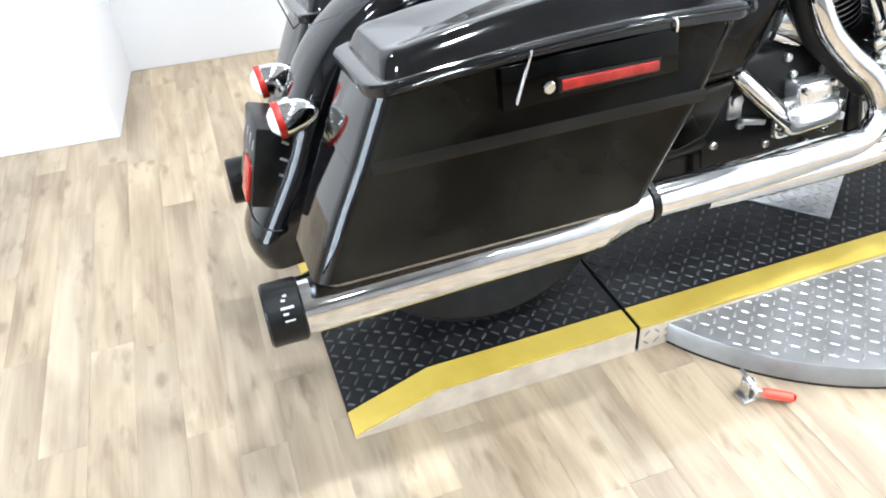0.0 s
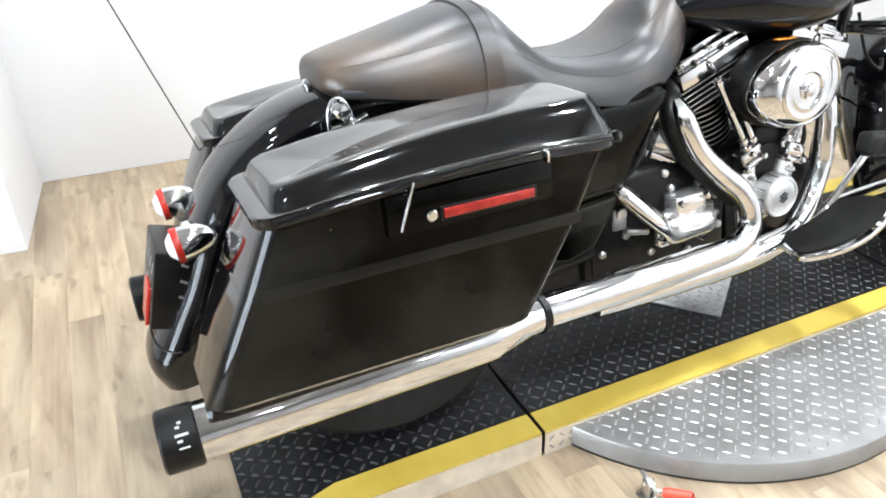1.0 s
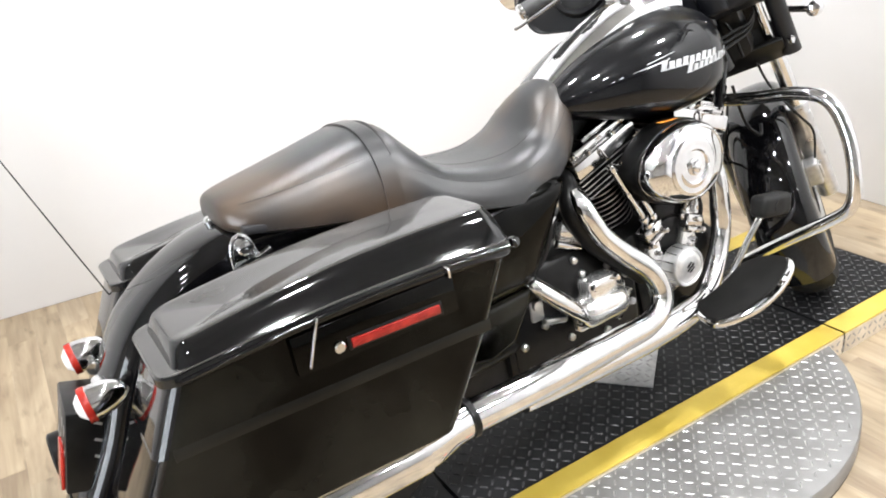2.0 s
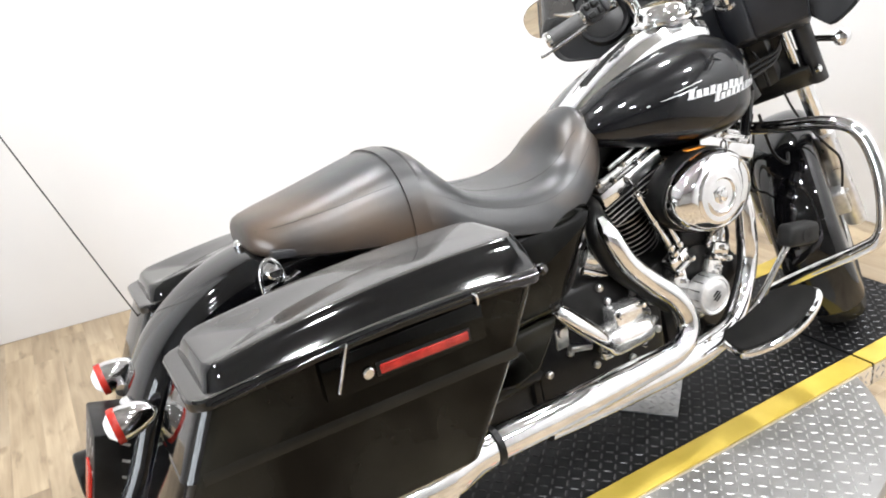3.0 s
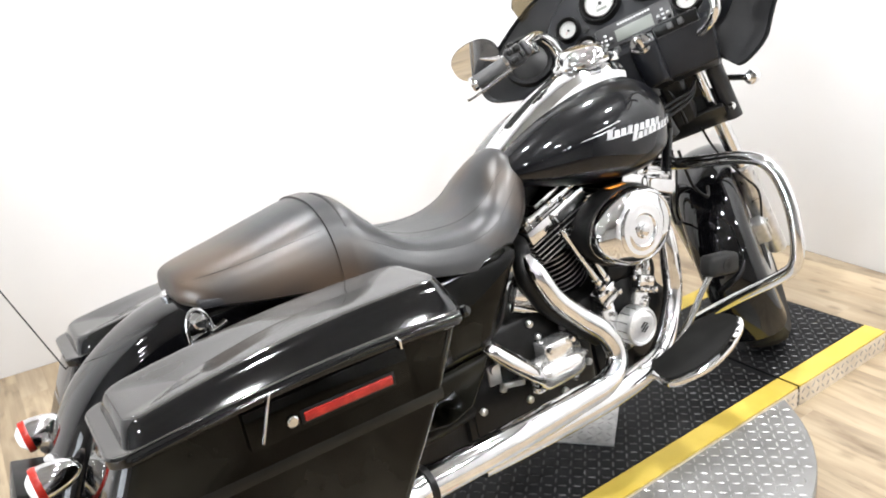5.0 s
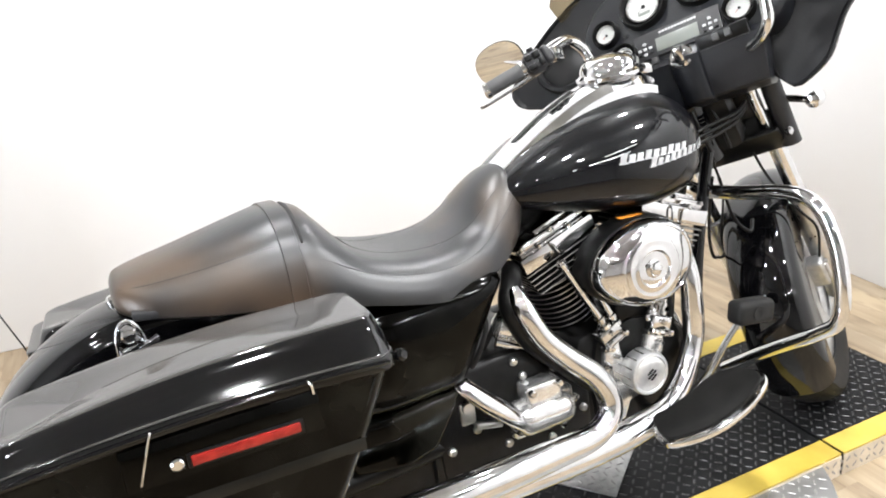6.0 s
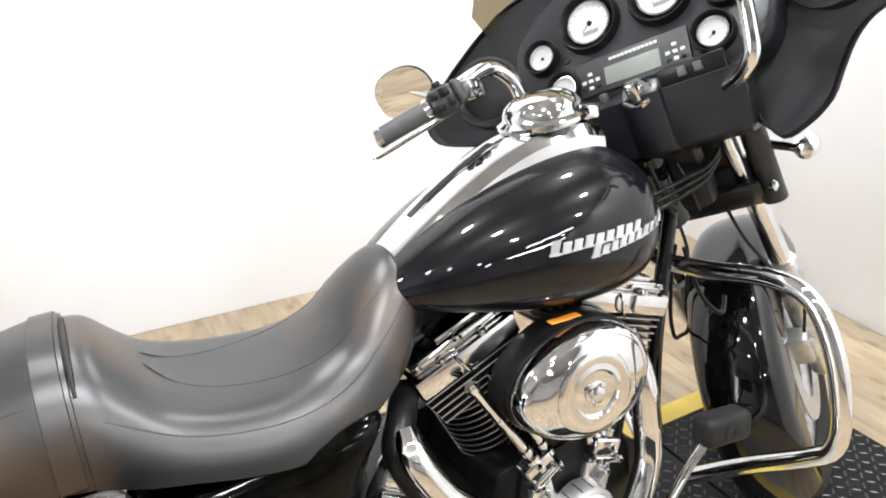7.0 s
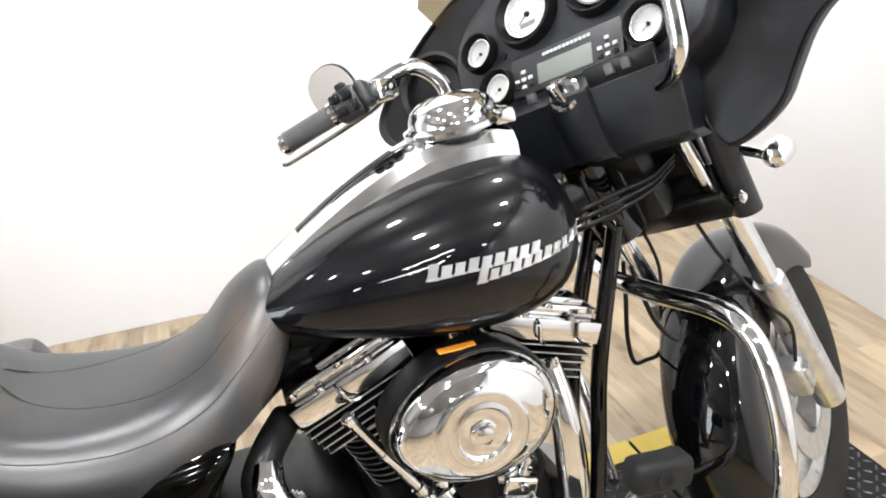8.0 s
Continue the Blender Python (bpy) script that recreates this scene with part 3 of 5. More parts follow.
# saddlebags
def saddlebag(side):
    f = (lambda b: b) if side < 0 else (lambda b: moved(mirrored(b), Matrix.Translation((0.015, -0.01, -0.036))))
    rings = []
    # rings from the bottom upwards: z, x rear, x front, outer y, inner y
    for z, xr, xf, yo, yi in [(0.386, -0.360, 0.105, -0.385, -0.215), (0.389, -0.380, 0.128, -0.405, -0.22), (0.400, -0.388, 0.146, -0.416, -0.215), (0.50, -0.343, 0.198, -0.428, -0.213),
                              (0.563, -0.312, 0.231, -0.4341, -0.213), (0.566, -0.311, 0.232, -0.4345, -0.213), (0.569, -0.309, 0.234, -0.4342, -0.213), (0.572, -0.308, 0.235, -0.4338, -0.213), (0.66, -0.266, 0.279, -0.4335, -0.213), (0.672, -0.262, 0.284, -0.434, -0.213)]:
        rings.append(bag_ring(z, xr, xf, yo, yi))
    body = bpart("saddlebag", f(rings_to_bm(rings)), M_PAINT_MUTED, None, "gloss black hard saddlebag, side reflections muted", 30)
    # Side faces take the copy with muted reflections, all others the gloss paint.
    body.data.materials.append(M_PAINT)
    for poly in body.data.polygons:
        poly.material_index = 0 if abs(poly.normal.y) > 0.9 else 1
    lid = []
    for z, dz, xr, xf, yo, yi, r, tw in [(0.668, 0, -0.270, 0.290, -0.440, -0.208, 0.03, 0), (0.670, 0, -0.276, 0.292, -0.442, -0.206, 0.032, 0), (0.682, 0.004, -0.277, 0.292, -0.442, -0.206, 0.032, 0),
                                         (0.6855, 0.005, -0.275, 0.291, -0.4405, -0.207, 0.032, 0), (0.687, 0.005, -0.270, 0.290, -0.438, -0.209, 0.03, 0), (0.6875, 0.005, -0.253, 0.288, -0.435, -0.212, 0.026, 0),
                                         (0.699, 0.010, -0.249, 0.287, -0.4275, -0.218, 0.028, 0.003), (0.708, 0.018, -0.246, 0.283, -0.419, -0.226, 0.028, 0.007), (0.7145, 0.0245, -0.2425, 0.279, -0.4095, -0.234, 0.028, 0.0105),
                                         (0.7162, 0.0262, -0.240, 0.2765, -0.405, -0.239, 0.027, 0.0125), (0.7168, 0.0268, -0.2365, 0.273, -0.4005, -0.244, 0.026, 0.0135), (0.7170, 0.0269, -0.228, 0.264, -0.392, -0.252, 0.022, 0.0135),
                                         (0.7171, 0.0269, -0.19, 0.24, -0.365, -0.279, 0.014, 0.0135), (0.7172, 0.0269, -0.15, 0.21, -0.324, -0.320, 0.0015, 0)]:
        ring = bag_ring(z, xr, xf, yo, yi, r, 7, 9)
        for p in ring:
            k = (p.x - xr) / (xf - xr)
            k = min(1.0, max(0.0, k))
            p.z += dz * (k ** 0.8) - 0.010 * (1 - k) + 0.012 * math.sin(math.pi * k)
            if p.y < 0.5 * (yo + yi):
                p.y += tw * k
        lid.append(ring)
    bpart("lid", f(rings_to_bm(lid)), M_LID, body, "gloss black saddlebag lid, greyer on top", 30)
    # chrome bead along the lid's lower edge, latch, lock and reflector
    if side < 0:
        bpart("latch_cover", rbox((0.032, -0.436, 0.643), (0.266, 0.018, 0.062), 0.003, Matrix.Rotation(radians(-1.2), 4, "Y")), M_PAINT_MUTED, body, "black latch plate")
        bpart("reflector_base", rbox((0.058, -0.4462, 0.631), (0.158, 0.004, 0.022), 0.002, Matrix.Rotation(radians(0.3), 4, "Y")), M_SATIN, body, "dark reflector base")
        bpart("reflector", rbox((0.058, -0.4480, 0.631), (0.148, 0.005, 0.0148), 0.002, Matrix.Rotation(radians(0.3), 4, "Y")), M_REFLECTOR, body, "red rectangular side reflector")
        crease = [[Vector((x, -0.4332, 0.556)), Vector((x, -0.4350, 0.5635)), Vector((x, -0.4349, 0.5695)), Vector((x, -0.4338, 0.576))] for x in [-0.284 + 0.506 * k / 12 for k in range(13)]]
        bpart("crease", rings_to_bm(crease), M_CREASE, body, "raised crease strip in rougher black")
        edge = [(0.1535, 0.412), (0.2, 0.502), (0.234, 0.567), (0.281, 0.662)]
        bpart("front_edge", tube([(x - 0.0285, -0.4165 - 0.018 * (z - 0.4) / 0.26, z) for x, z in edge], 0.0011, 6), M_CREASE, body, "thin edge line in rougher black")
        bpart("lock", lathe([(0, 0), (0.0088, 0), (0.0088, 0.005), (0.0065, 0.007), (0, 0.007)], (-0.034, -0.4445, 0.632), (0, -1, 0), 20), M_CHROME, body, "round chrome key lock")
        bpart("latch_lever", join(tube([(-0.056, -0.441, 0.684), (-0.060, -0.448, 0.679), (-0.082, -0.447, 0.618)], 0.0019, 8), rbox((-0.062, -0.4415, 0.6835), (0.018, 0.008, 0.0035), 0.0015)), M_CHROME, body, "chrome latch lever")
        bpart("lid_strap", tube([(0.150, -0.437, 0.690), (0.156, -0.449, 0.688), (0.158, -0.447, 0.672)], 0.0022, 8), M_CHROME, body)
        bpart("mount_knob", lathe([(0, 0), (0.010, 0), (0.010, 0.008), (0.006, 0.012), (0, 0.012)], (0.300, -0.412, 0.676), (0.5, -1, 0.3), 16), M_PAINT, body)
        bpart("trim_bead", tube([(-0.248, -0.4435, 0.667), (-0.1, -0.4435, 0.680), (0.1, -0.4435, 0.689), (0.275, -0.4435, 0.684)], 0.0036, 12), M_PAINT, body, "gloss black trim bead")
    return body


def bag_ring(z, xr, xf, yo, yi, r=0.034, seg=7, mid=0):
    """Plan of a bag at one height: a rectangle with rounded corners, its long sides split in mid steps."""
    ring = []
    for cx, cy, a0 in ((xf - r, yi - r, 0), (xr + r, yi - r, 90), (xr + r, yo + r, 180), (xf - r, yo + r, 270)):
        for k in range(seg + 1):
            a = radians(a0 + 90 * k / seg)
            ring.append(Vector((cx + r * math.cos(a), cy + r * math.sin(a), z)))
        if a0 in (0, 180):
            x0, x1 = (xf - r, xr + r) if a0 == 0 else (xr + r, xf - r)
            ring += [Vector((x0 + (x1 - x0) * k / mid, yi if a0 == 0 else yo, z)) for k in range(1, mid)]
    return ring


saddlebag(-1)
saddlebag(1)


# exhaust
def muffler(side):
    f = (lambda b: b) if side < 0 else (lambda b: moved(mirrored(b), Matrix.Translation((-0.005, -0.015, -0.022))))
    y = -0.315
    body = bpart("muffler", f(tube([(-0.41, y, 0.316), (0.06, y + 0.008, 0.322), (0.10, y + 0.012, 0.323), (0.17, y + 0.02, 0.324), (0.225, y + 0.025, 0.325)], [0.0475, 0.0475, 0.0475, 0.046, 0.036, 0.034], 24, 5)), M_CHROME, None, "long chrome muffler")
    bpart("tip", f(lathe([(0.030, 0.0), (0.047, 0.0), (0.051, 0.004), (0.051, 0.056), (0.047, 0.060), (0.035, 0.060), (0.032, 0.03), (0.030, 0.0)], (-0.405, y, 0.315), (-1, 0, 0), 32)), M_SATIN, body, "black end cap with pale markings")
    if side < 0:
        marks = []
        for k, (a, w) in enumerate([(20, 0.016), (32, 0.008), (42, 0.02), (56, 0.006), (64, 0.006)]):
            aa = radians(180 + a - 5)
            marks.append(rbox((-0.43 - 0.004 * (k % 2), y + 0.0511 * math.cos(aa) * -1 * -1, 0.315 - 0.0511 * math.sin(aa)), (w, 0.0015, 0.004), 0, Matrix.Rotation(aa + math.pi / 2, 4, "X")))
        bpart("marking", join(*marks), M_MARK, body, "pale lettering bars")
    return body


muffler(-1)
muffler(1)
bpart("muffler_clamp", lathe([(0.036, 0), (0.039, 0), (0.039, 0.012), (0.036, 0.012)], (0.218, -0.290, 0.325), (1, 0.03, 0.01), 24), M_SATIN)
header = bpart("rear_header", tube([(0.225, -0.29, 0.325), (0.45, -0.285, 0.325), (0.62, -0.265, 0.318), (0.735, -0.25, 0.316), (0.785, -0.238, 0.355), (0.768, -0.226, 0.42), (0.716, -0.205, 0.475), (0.668, -0.196, 0.53), (0.638, -0.185, 0.595), (0.640, -0.155, 0.622)], [0.033, 0.033, 0.030, 0.026, 0.0245, 0.0245, 0.024, 0.0235, 0.023, 0.021], 20), M_CHROME, None, "chrome rear exhaust header with heat shield")
bpart("inner_pipe", tube([(0.775, -0.195, 0.40), (0.718, -0.185, 0.455), (0.655, -0.17, 0.52), (0.624, -0.16, 0.595), (0.645, -0.13, 0.63), (0.68, -0.07, 0.64)], [0.022, 0.023, 0.023, 0.024, 0.023, 0.023], 16), M_SATIN, header, "black inner pipe")
bpart("front_header", tube([(0.36, -0.268, 0.290), (0.54, -0.260, 0.286), (0.72, -0.245, 0.278), (0.86, -0.225, 0.276), (0.96, -0.195, 0.282), (1.035, -0.165, 0.325), (1.078, -0.152, 0.395), (1.083, -0.15, 0.47), (1.08, -0.145, 0.56), (1.075, -0.11, 0.63)], [0.024, 0.030, 0.031, 0.03, 0.026, 0.025, 0.0235, 0.0255, 0.022, 0.022], 20), M_CHROME, None, "chrome front exhaust header")


# seat
def seat_section(rows, name, label, e=0.95, q=0.94):
    rings = []
    for x, zt, zb, hw, dish in smooth_rows(rows, 5):
        ring = []
        for k in range(25):
            a = math.pi * k / 24
            y = -hw * sgnpow(math.cos(a), q)
            s = max(0.0, math.sin(a)) ** e
            zc = zb + (zt - zb) * s - dish * max(0.0, 1 - (y / (hw * 0.75)) ** 2)
            ring.append(Vector((x, y, zc)))
        ring += [Vector((x, hw * 0.85, zb - 0.008)), Vector((x, -hw * 0.85, zb - 0.008))]
        rings.append(ring)
    return bpart(name, rings_to_bm(rings), M_LEATHER, seat, label, 60)


seat = bpart("seat", prism([(-0.05, 0.745), (0.24, 0.70), (0.60, 0.655), (0.60, 0.675), (0.24, 0.72), (-0.05, 0.76)], -0.13, 0.13, 0.004), M_PLASTIC, None, "black leather two-up seat")
PILLION = [(-0.076, 0.789, 0.768, 0.05, 0), (-0.066, 0.805, 0.757, 0.088, 0), (-0.03, 0.815, 0.746, 0.122, 0), (0.04, 0.83, 0.733, 0.143, 0), (0.12, 0.849, 0.722, 0.156, 0), (0.2, 0.867, 0.712, 0.165, 0), (0.243, 0.867, 0.706, 0.168, 0)]
RIDER = [(0.2435, 0.865, 0.705, 0.168, 0.0), (0.272, 0.857, 0.698, 0.174, 0.0), (0.305, 0.827, 0.69, 0.182, 0.0079), (0.35, 0.789, 0.682, 0.19, 0.0218), (0.41, 0.768, 0.668, 0.195, 0.0257), (0.48, 0.76, 0.655, 0.192, 0.0218), (0.54, 0.763, 0.655, 0.178, 0.0139), (0.595, 0.784, 0.668, 0.16, 0.0059), (0.64, 0.825, 0.69, 0.142, 0.0), (0.678, 0.851, 0.72, 0.122, 0.0), (0.705, 0.856, 0.76, 0.098, 0.0), (0.722, 0.831, 0.785, 0.07, 0.0)]
seat_section(PILLION, "pillion_cushion", "black leather pillion cushion", 0.78, 0.84)
seat_section(RIDER, "rider_cushion", "black leather scooped rider cushion")


def seat_point(rows, x, a, lift=0.0):
    e, q = (0.78, 0.84) if rows is PILLION else (0.95, 0.94)
    rows = smooth_rows(rows, 5)
    i = max(q for q in range(len(rows) - 1) if rows[q][0] <= x or q == 0)
    f = (x - rows[i][0]) / (rows[i + 1][0] - rows[i][0])
    _, zt, zb, hw, dish = [u + (v - u) * f for u, v in zip(rows[i], rows[i + 1])]
    y = -hw * sgnpow(math.cos(a), q)
    s = max(0.0, math.sin(a)) ** e
    return Vector((x, y * (1 + lift / hw), zb + (zt - zb) * s + lift - dish * max(0.0, 1 - (y / (hw * 0.75)) ** 2)))


rings = []
for k in range(31):
    a = math.pi * k / 30
    ring = []
    for dx, lift in ((-0.016, 0.0005), (-0.015, 0.003), (0.015, 0.003), (0.016, 0.0005)):
        p = seat_point(PILLION, 0.215, a, lift)
        p.x = 0.222 + dx
        ring.append(p)
    rings.append(ring)
bpart("passenger_strap", rings_to_bm(rings), M_LEATHER, seat, "black leather passenger strap")
for pts in ([seat_point(PILLION, -0.06 + 0.255 * k / 10, radians(38), -0.0002) for k in range(11)], [seat_point(RIDER, 0.33 + 0.33 * k / 12, radians(84 - 30 * (k / 12) ** 0.6), -0.0003) for k in range(13)],
            [seat_point(RIDER, 0.27 + 0.42 * k / 14, radians(30), -0.0002) for k in range(15)], [seat_point(RIDER, 0.33 + 0.33 * k / 12, radians(96 + 30 * (k / 12) ** 0.6), -0.0003) for k in range(13)]):
    bpart("seam", tube(pts, 0.0008, 6, 2), M_SEAM, seat)
bpart("strap_slot", tube([seat_point(RIDER, 0.2475, radians(96 - 5.5 * k), 0.0006) for k in range(11)], [0.003, 0.0052, 0.0055, 0.0045, 0.002], 8, 2), M_SEAM, seat, "dark gap between the cushions")

# tank
TANK = [(0.655, 0.8, 0.787, 0.045), (0.672, 0.822, 0.778, 0.08), (0.74, 0.868, 0.754, 0.128), (0.82, 0.908, 0.734, 0.162), (0.9, 0.935, 0.718, 0.186), (0.98, 0.953, 0.711, 0.197), (1.05, 0.958, 0.716, 0.193), (1.1, 0.946, 0.732, 0.173), (1.138, 0.912, 0.762, 0.135), (1.158, 0.865, 0.8, 0.085)]


def tank_ring(x, zt, zb, hw, n=36):
    zm = zb + 0.42 * (zt - zb)
    ring = []
    for k in range(n):
        a = 2 * math.pi * k / n
        c, s = math.cos(a), math.sin(a)
        ring.append(Vector((x, hw * sgnpow(c, 0.72), zm + (sgnpow(s, 0.78) * (zt - zm) if s > 0 else sgnpow(s, 0.7) * (zm - zb)))))
    return ring


def tank_skin(x, z, lift):
    rows = smooth_rows(TANK, 6)
    i = min(range(len(rows)), key=lambda q: abs(rows[q][0] - x))
    _, zt, zb, hw = rows[i]
    zm = zb + 0.42 * (zt - zb)
    v = (z - zm) / (zt - zm) if z > zm else (zm - z) / (zm - zb)
    s = min(0.999, max(0.0, v)) ** (1 / (0.78 if z > zm else 0.7))
    return Vector((x, -(hw * math.sqrt(1 - s * s) ** 0.72) - lift, z))


tank = bpart("fuel_tank", rings_to_bm([tank_ring(*r) for r in smooth_rows(TANK, 6)]), M_TANK, None, "gloss black fuel tank", 60)
for x0, x1, z0, zs, h, cnt in ((0.892, 1.055, 0.834, 0.035, 0.0150, 9), (0.957, 1.138, 0.818, 0.095, 0.0135, 11)):
    strokes = []
    for k in range(cnt):
        xa = x0 + (x1 - x0) * k / cnt
        zb = z0 + zs * (xa - x0)
        wide = (x1 - x0) / cnt
        hh = h * (1.35 if k == 0 else (1.0 if k % 3 else 1.12))
        for u0, u1, v0, v1 in ((0.0, 0.7, 0.0, 1.0), (-0.06, 0.86, -0.06, 0.1)):
            quad = [tank_skin(xa + wide * u + 0.35 * hh * v, zb + hh * v, 0.0) for u, v in ((u0, v0), (u1, v0), (u1, v1), (u0, v1))]
            strokes.append(rings_to_bm([[p + Vector((0, 0.003, 0)) for p in quad], [p + Vector((0, -0.0022, 0)) for p in quad]]))
    ob = bpart("badge_strip", join(*strokes), M_BADGE, tank, "silver badge strip of plain slanted blocks")
    ob["kind"] = "stuff"
for x0, x1, z0, z1 in ((0.80, 0.90, 0.835, 0.852), (0.865, 0.935, 0.853, 0.868), (0.872, 0.92, 0.846, 0.856)):
    bpart("pinstripe", tube([tank_skin(x0 + (x1 - x0) * k / 8, z0 + (z1 - z0) * k / 8, 0.0002) for k in range(9)], 0.0010, 6, 2), M_BADGE, tank)

con = []
for x, z, hw in smooth_rows([(0.690, 0.838, 0.048), (0.72, 0.860, 0.052), (0.78, 0.900, 0.056), (0.85, 0.940, 0.060), (0.92, 0.972, 0.064), (0.98, 0.990, 0.070), (1.04, 0.995, 0.074), (1.09, 0.985, 0.070)], 5):
    con.append([Vector((x, -hw * 1.04, z - 0.05)), Vector((x, -hw, z - 0.022)), Vector((x, -hw * 0.8, z - 0.004)), Vector((x, -hw * 0.3, z + 0.005)), Vector((x, hw * 0.3, z + 0.005)), Vector((x, hw * 0.8, z - 0.004)), Vector((x, hw, z - 0.022)), Vector((x, hw * 1.04, z - 0.05))])
console = bpart("tank_console", rings_to_bm(con), M_CHROME, None, "chrome tank console", 30)
for hw, lift, mat, nm in ((0.0135, 0.0062, M_CHROME, "inlay_rim"), (0.0080, 0.0076, M_SATIN, "console_inlay")):
    strip = []
    for x, z in smooth_rows([(0.757, 0.8855), (0.80, 0.9125), (0.85, 0.940), (0.915, 0.970)], 4):
        strip.append([Vector((x, -hw, z - 0.004)), Vector((x, -hw, z + lift)), Vector((x, hw, z + lift)), Vector((x, hw, z - 0.004))])
    bpart(nm, rings_to_bm(strip), mat, console, "chrome inlay rim" if mat is M_CHROME else "dark inlay strip")
cap_at = Vector((1.02, 0.0, 0.993))
bpart("fuel_door", lathe([(0, 0.0), (0.074, 0.0), (0.078, 0.004), (0.078, 0.010), (0.072, 0.013), (0.068, 0.016), (0.066, 0.026), (0.060, 0.036), (0.048, 0.045), (0.042, 0.046), (0.039, 0.044), (0.02, 0.050), (0, 0.051)], cap_at, (-0.12, 0, 1), 44), M_CHROME, console, "chrome domed fuel door")
bpart("console_latch", rbox((1.085, -0.03, 1.002), (0.035, 0.035, 0.024), 0.006), M_CHROME, console)

# docking stud, seat bolt, rear signals
arch = [(-0.082, 0.690), (-0.081, 0.722), (-0.074, 0.742), (-0.062, 0.750), (-0.050, 0.743), (-0.042, 0.724), (-0.038, 0.704)]
stud = bpart("docking_stud", join(tube([(x, -0.131, z) for x, z in arch], 0.0036, 10), prism([(x * 0.8 - 0.012, 0.716 + (z - 0.716) * 0.8) for x, z in arch], -0.128, -0.124, 0.001), rbox((-0.052, -0.134, 0.694), (0.055, 0.022, 0.006), 0.002)), M_CHROME, None, "chrome docking hardware on the fender")
bpart("knob", lathe([(0, 0), (0.012, 0), (0.013, 0.005), (0.008, 0.008), (0.007, 0.014), (0.012, 0.016), (0.0132, 0.022), (0.010, 0.026), (0, 0.027)], (-0.060, -0.126, 0.727), (0, -1, 0.12), 24), M_CHROME, stud)
bpart("clip", rbox((-0.032, -0.142, 0.708), (0.036, 0.024, 0.014), 0.003, Matrix.Rotation(radians(-24), 4, "Y")), M_CHROME, stud)
bpart("seat_bolt", lathe([(0, 0), (0.012, 0), (0.012, 0.008), (0.007, 0.014), (0, 0.014)], (-0.075, -0.005, 0.754), (-0.3, 0, 1), 16), M_CHROME)
for s in (-1, 1):
    at = (-0.362, 0.126 * s if s < 0 else 0.112, 0.554)
    sig = bpart("rear_turn_signal", lathe([(0, 0.066), (0.010, 0.063), (0.019, 0.052), (0.026, 0.034), (0.0295, 0.012), (0.0295, 0.0), (0, 0.0)], at, (1, 0, 0.12), 28), M_CHROME, None, "chrome bullet turn signal")
    bpart("lens_ring", lathe([(0.025, -0.009), (0.031, -0.009), (0.0315, 0.0), (0.0305, 0.003), (0.025, 0.003), (0.025, -0.009)], at, (1, 0, 0.12), 28), M_RED, sig, "red lens ring")
    bpart("lens", lathe([(0, -0.022), (0.014, -0.02), (0.024, -0.011), (0.027, 0.0), (0, 0.0)], at, (1, 0, 0.12), 28), M_CLEAR, sig, "frosted clear lens")
    bpart("signal_stalk", tube([(-0.345, 0.125 * s, 0.553), (-0.335, 0.08 * s, 0.548), (-0.34, 0.03 * s, 0.55)], 0.011), M_CHROME, sig)
plate_m = Matrix.Translation((-0.418, 0, 0.462)) @ Matrix.Rotation(radians(16), 4, "Y")
plate = bpart("plate_bracket", moved(rbox((0.03, 0, 0), (0.07, 0.165, 0.145), 0.005), plate_m), M_SATIN, None, "black slotted plate bracket")
for k in range(8):
    bpart("slot", moved(rbox((-0.0052, -0.06 + 0.04 * (k % 4), 0.035 - 0.045 * (k // 4)), (0.001, 0.006, 0.022), 0, Matrix.Rotation(radians(25), 4, "X")), plate_m), M_MARK, plate)
for k in range(4):
    bpart("slot", moved(rbox((0.046, -0.083, 0.05 - 0.03 * k), (0.013, 0.001, 0.0045), 0, Matrix.Rotation(radians(20), 4, "Y")), plate_m), M_ALU, plate, "bare metal slot edge")
bpart("plate_reflector", moved(rbox((-0.008, -0.03, -0.036), (0.006, 0.07, 0.07), 0.002), plate_m), M_RED, plate, "red rear reflector")

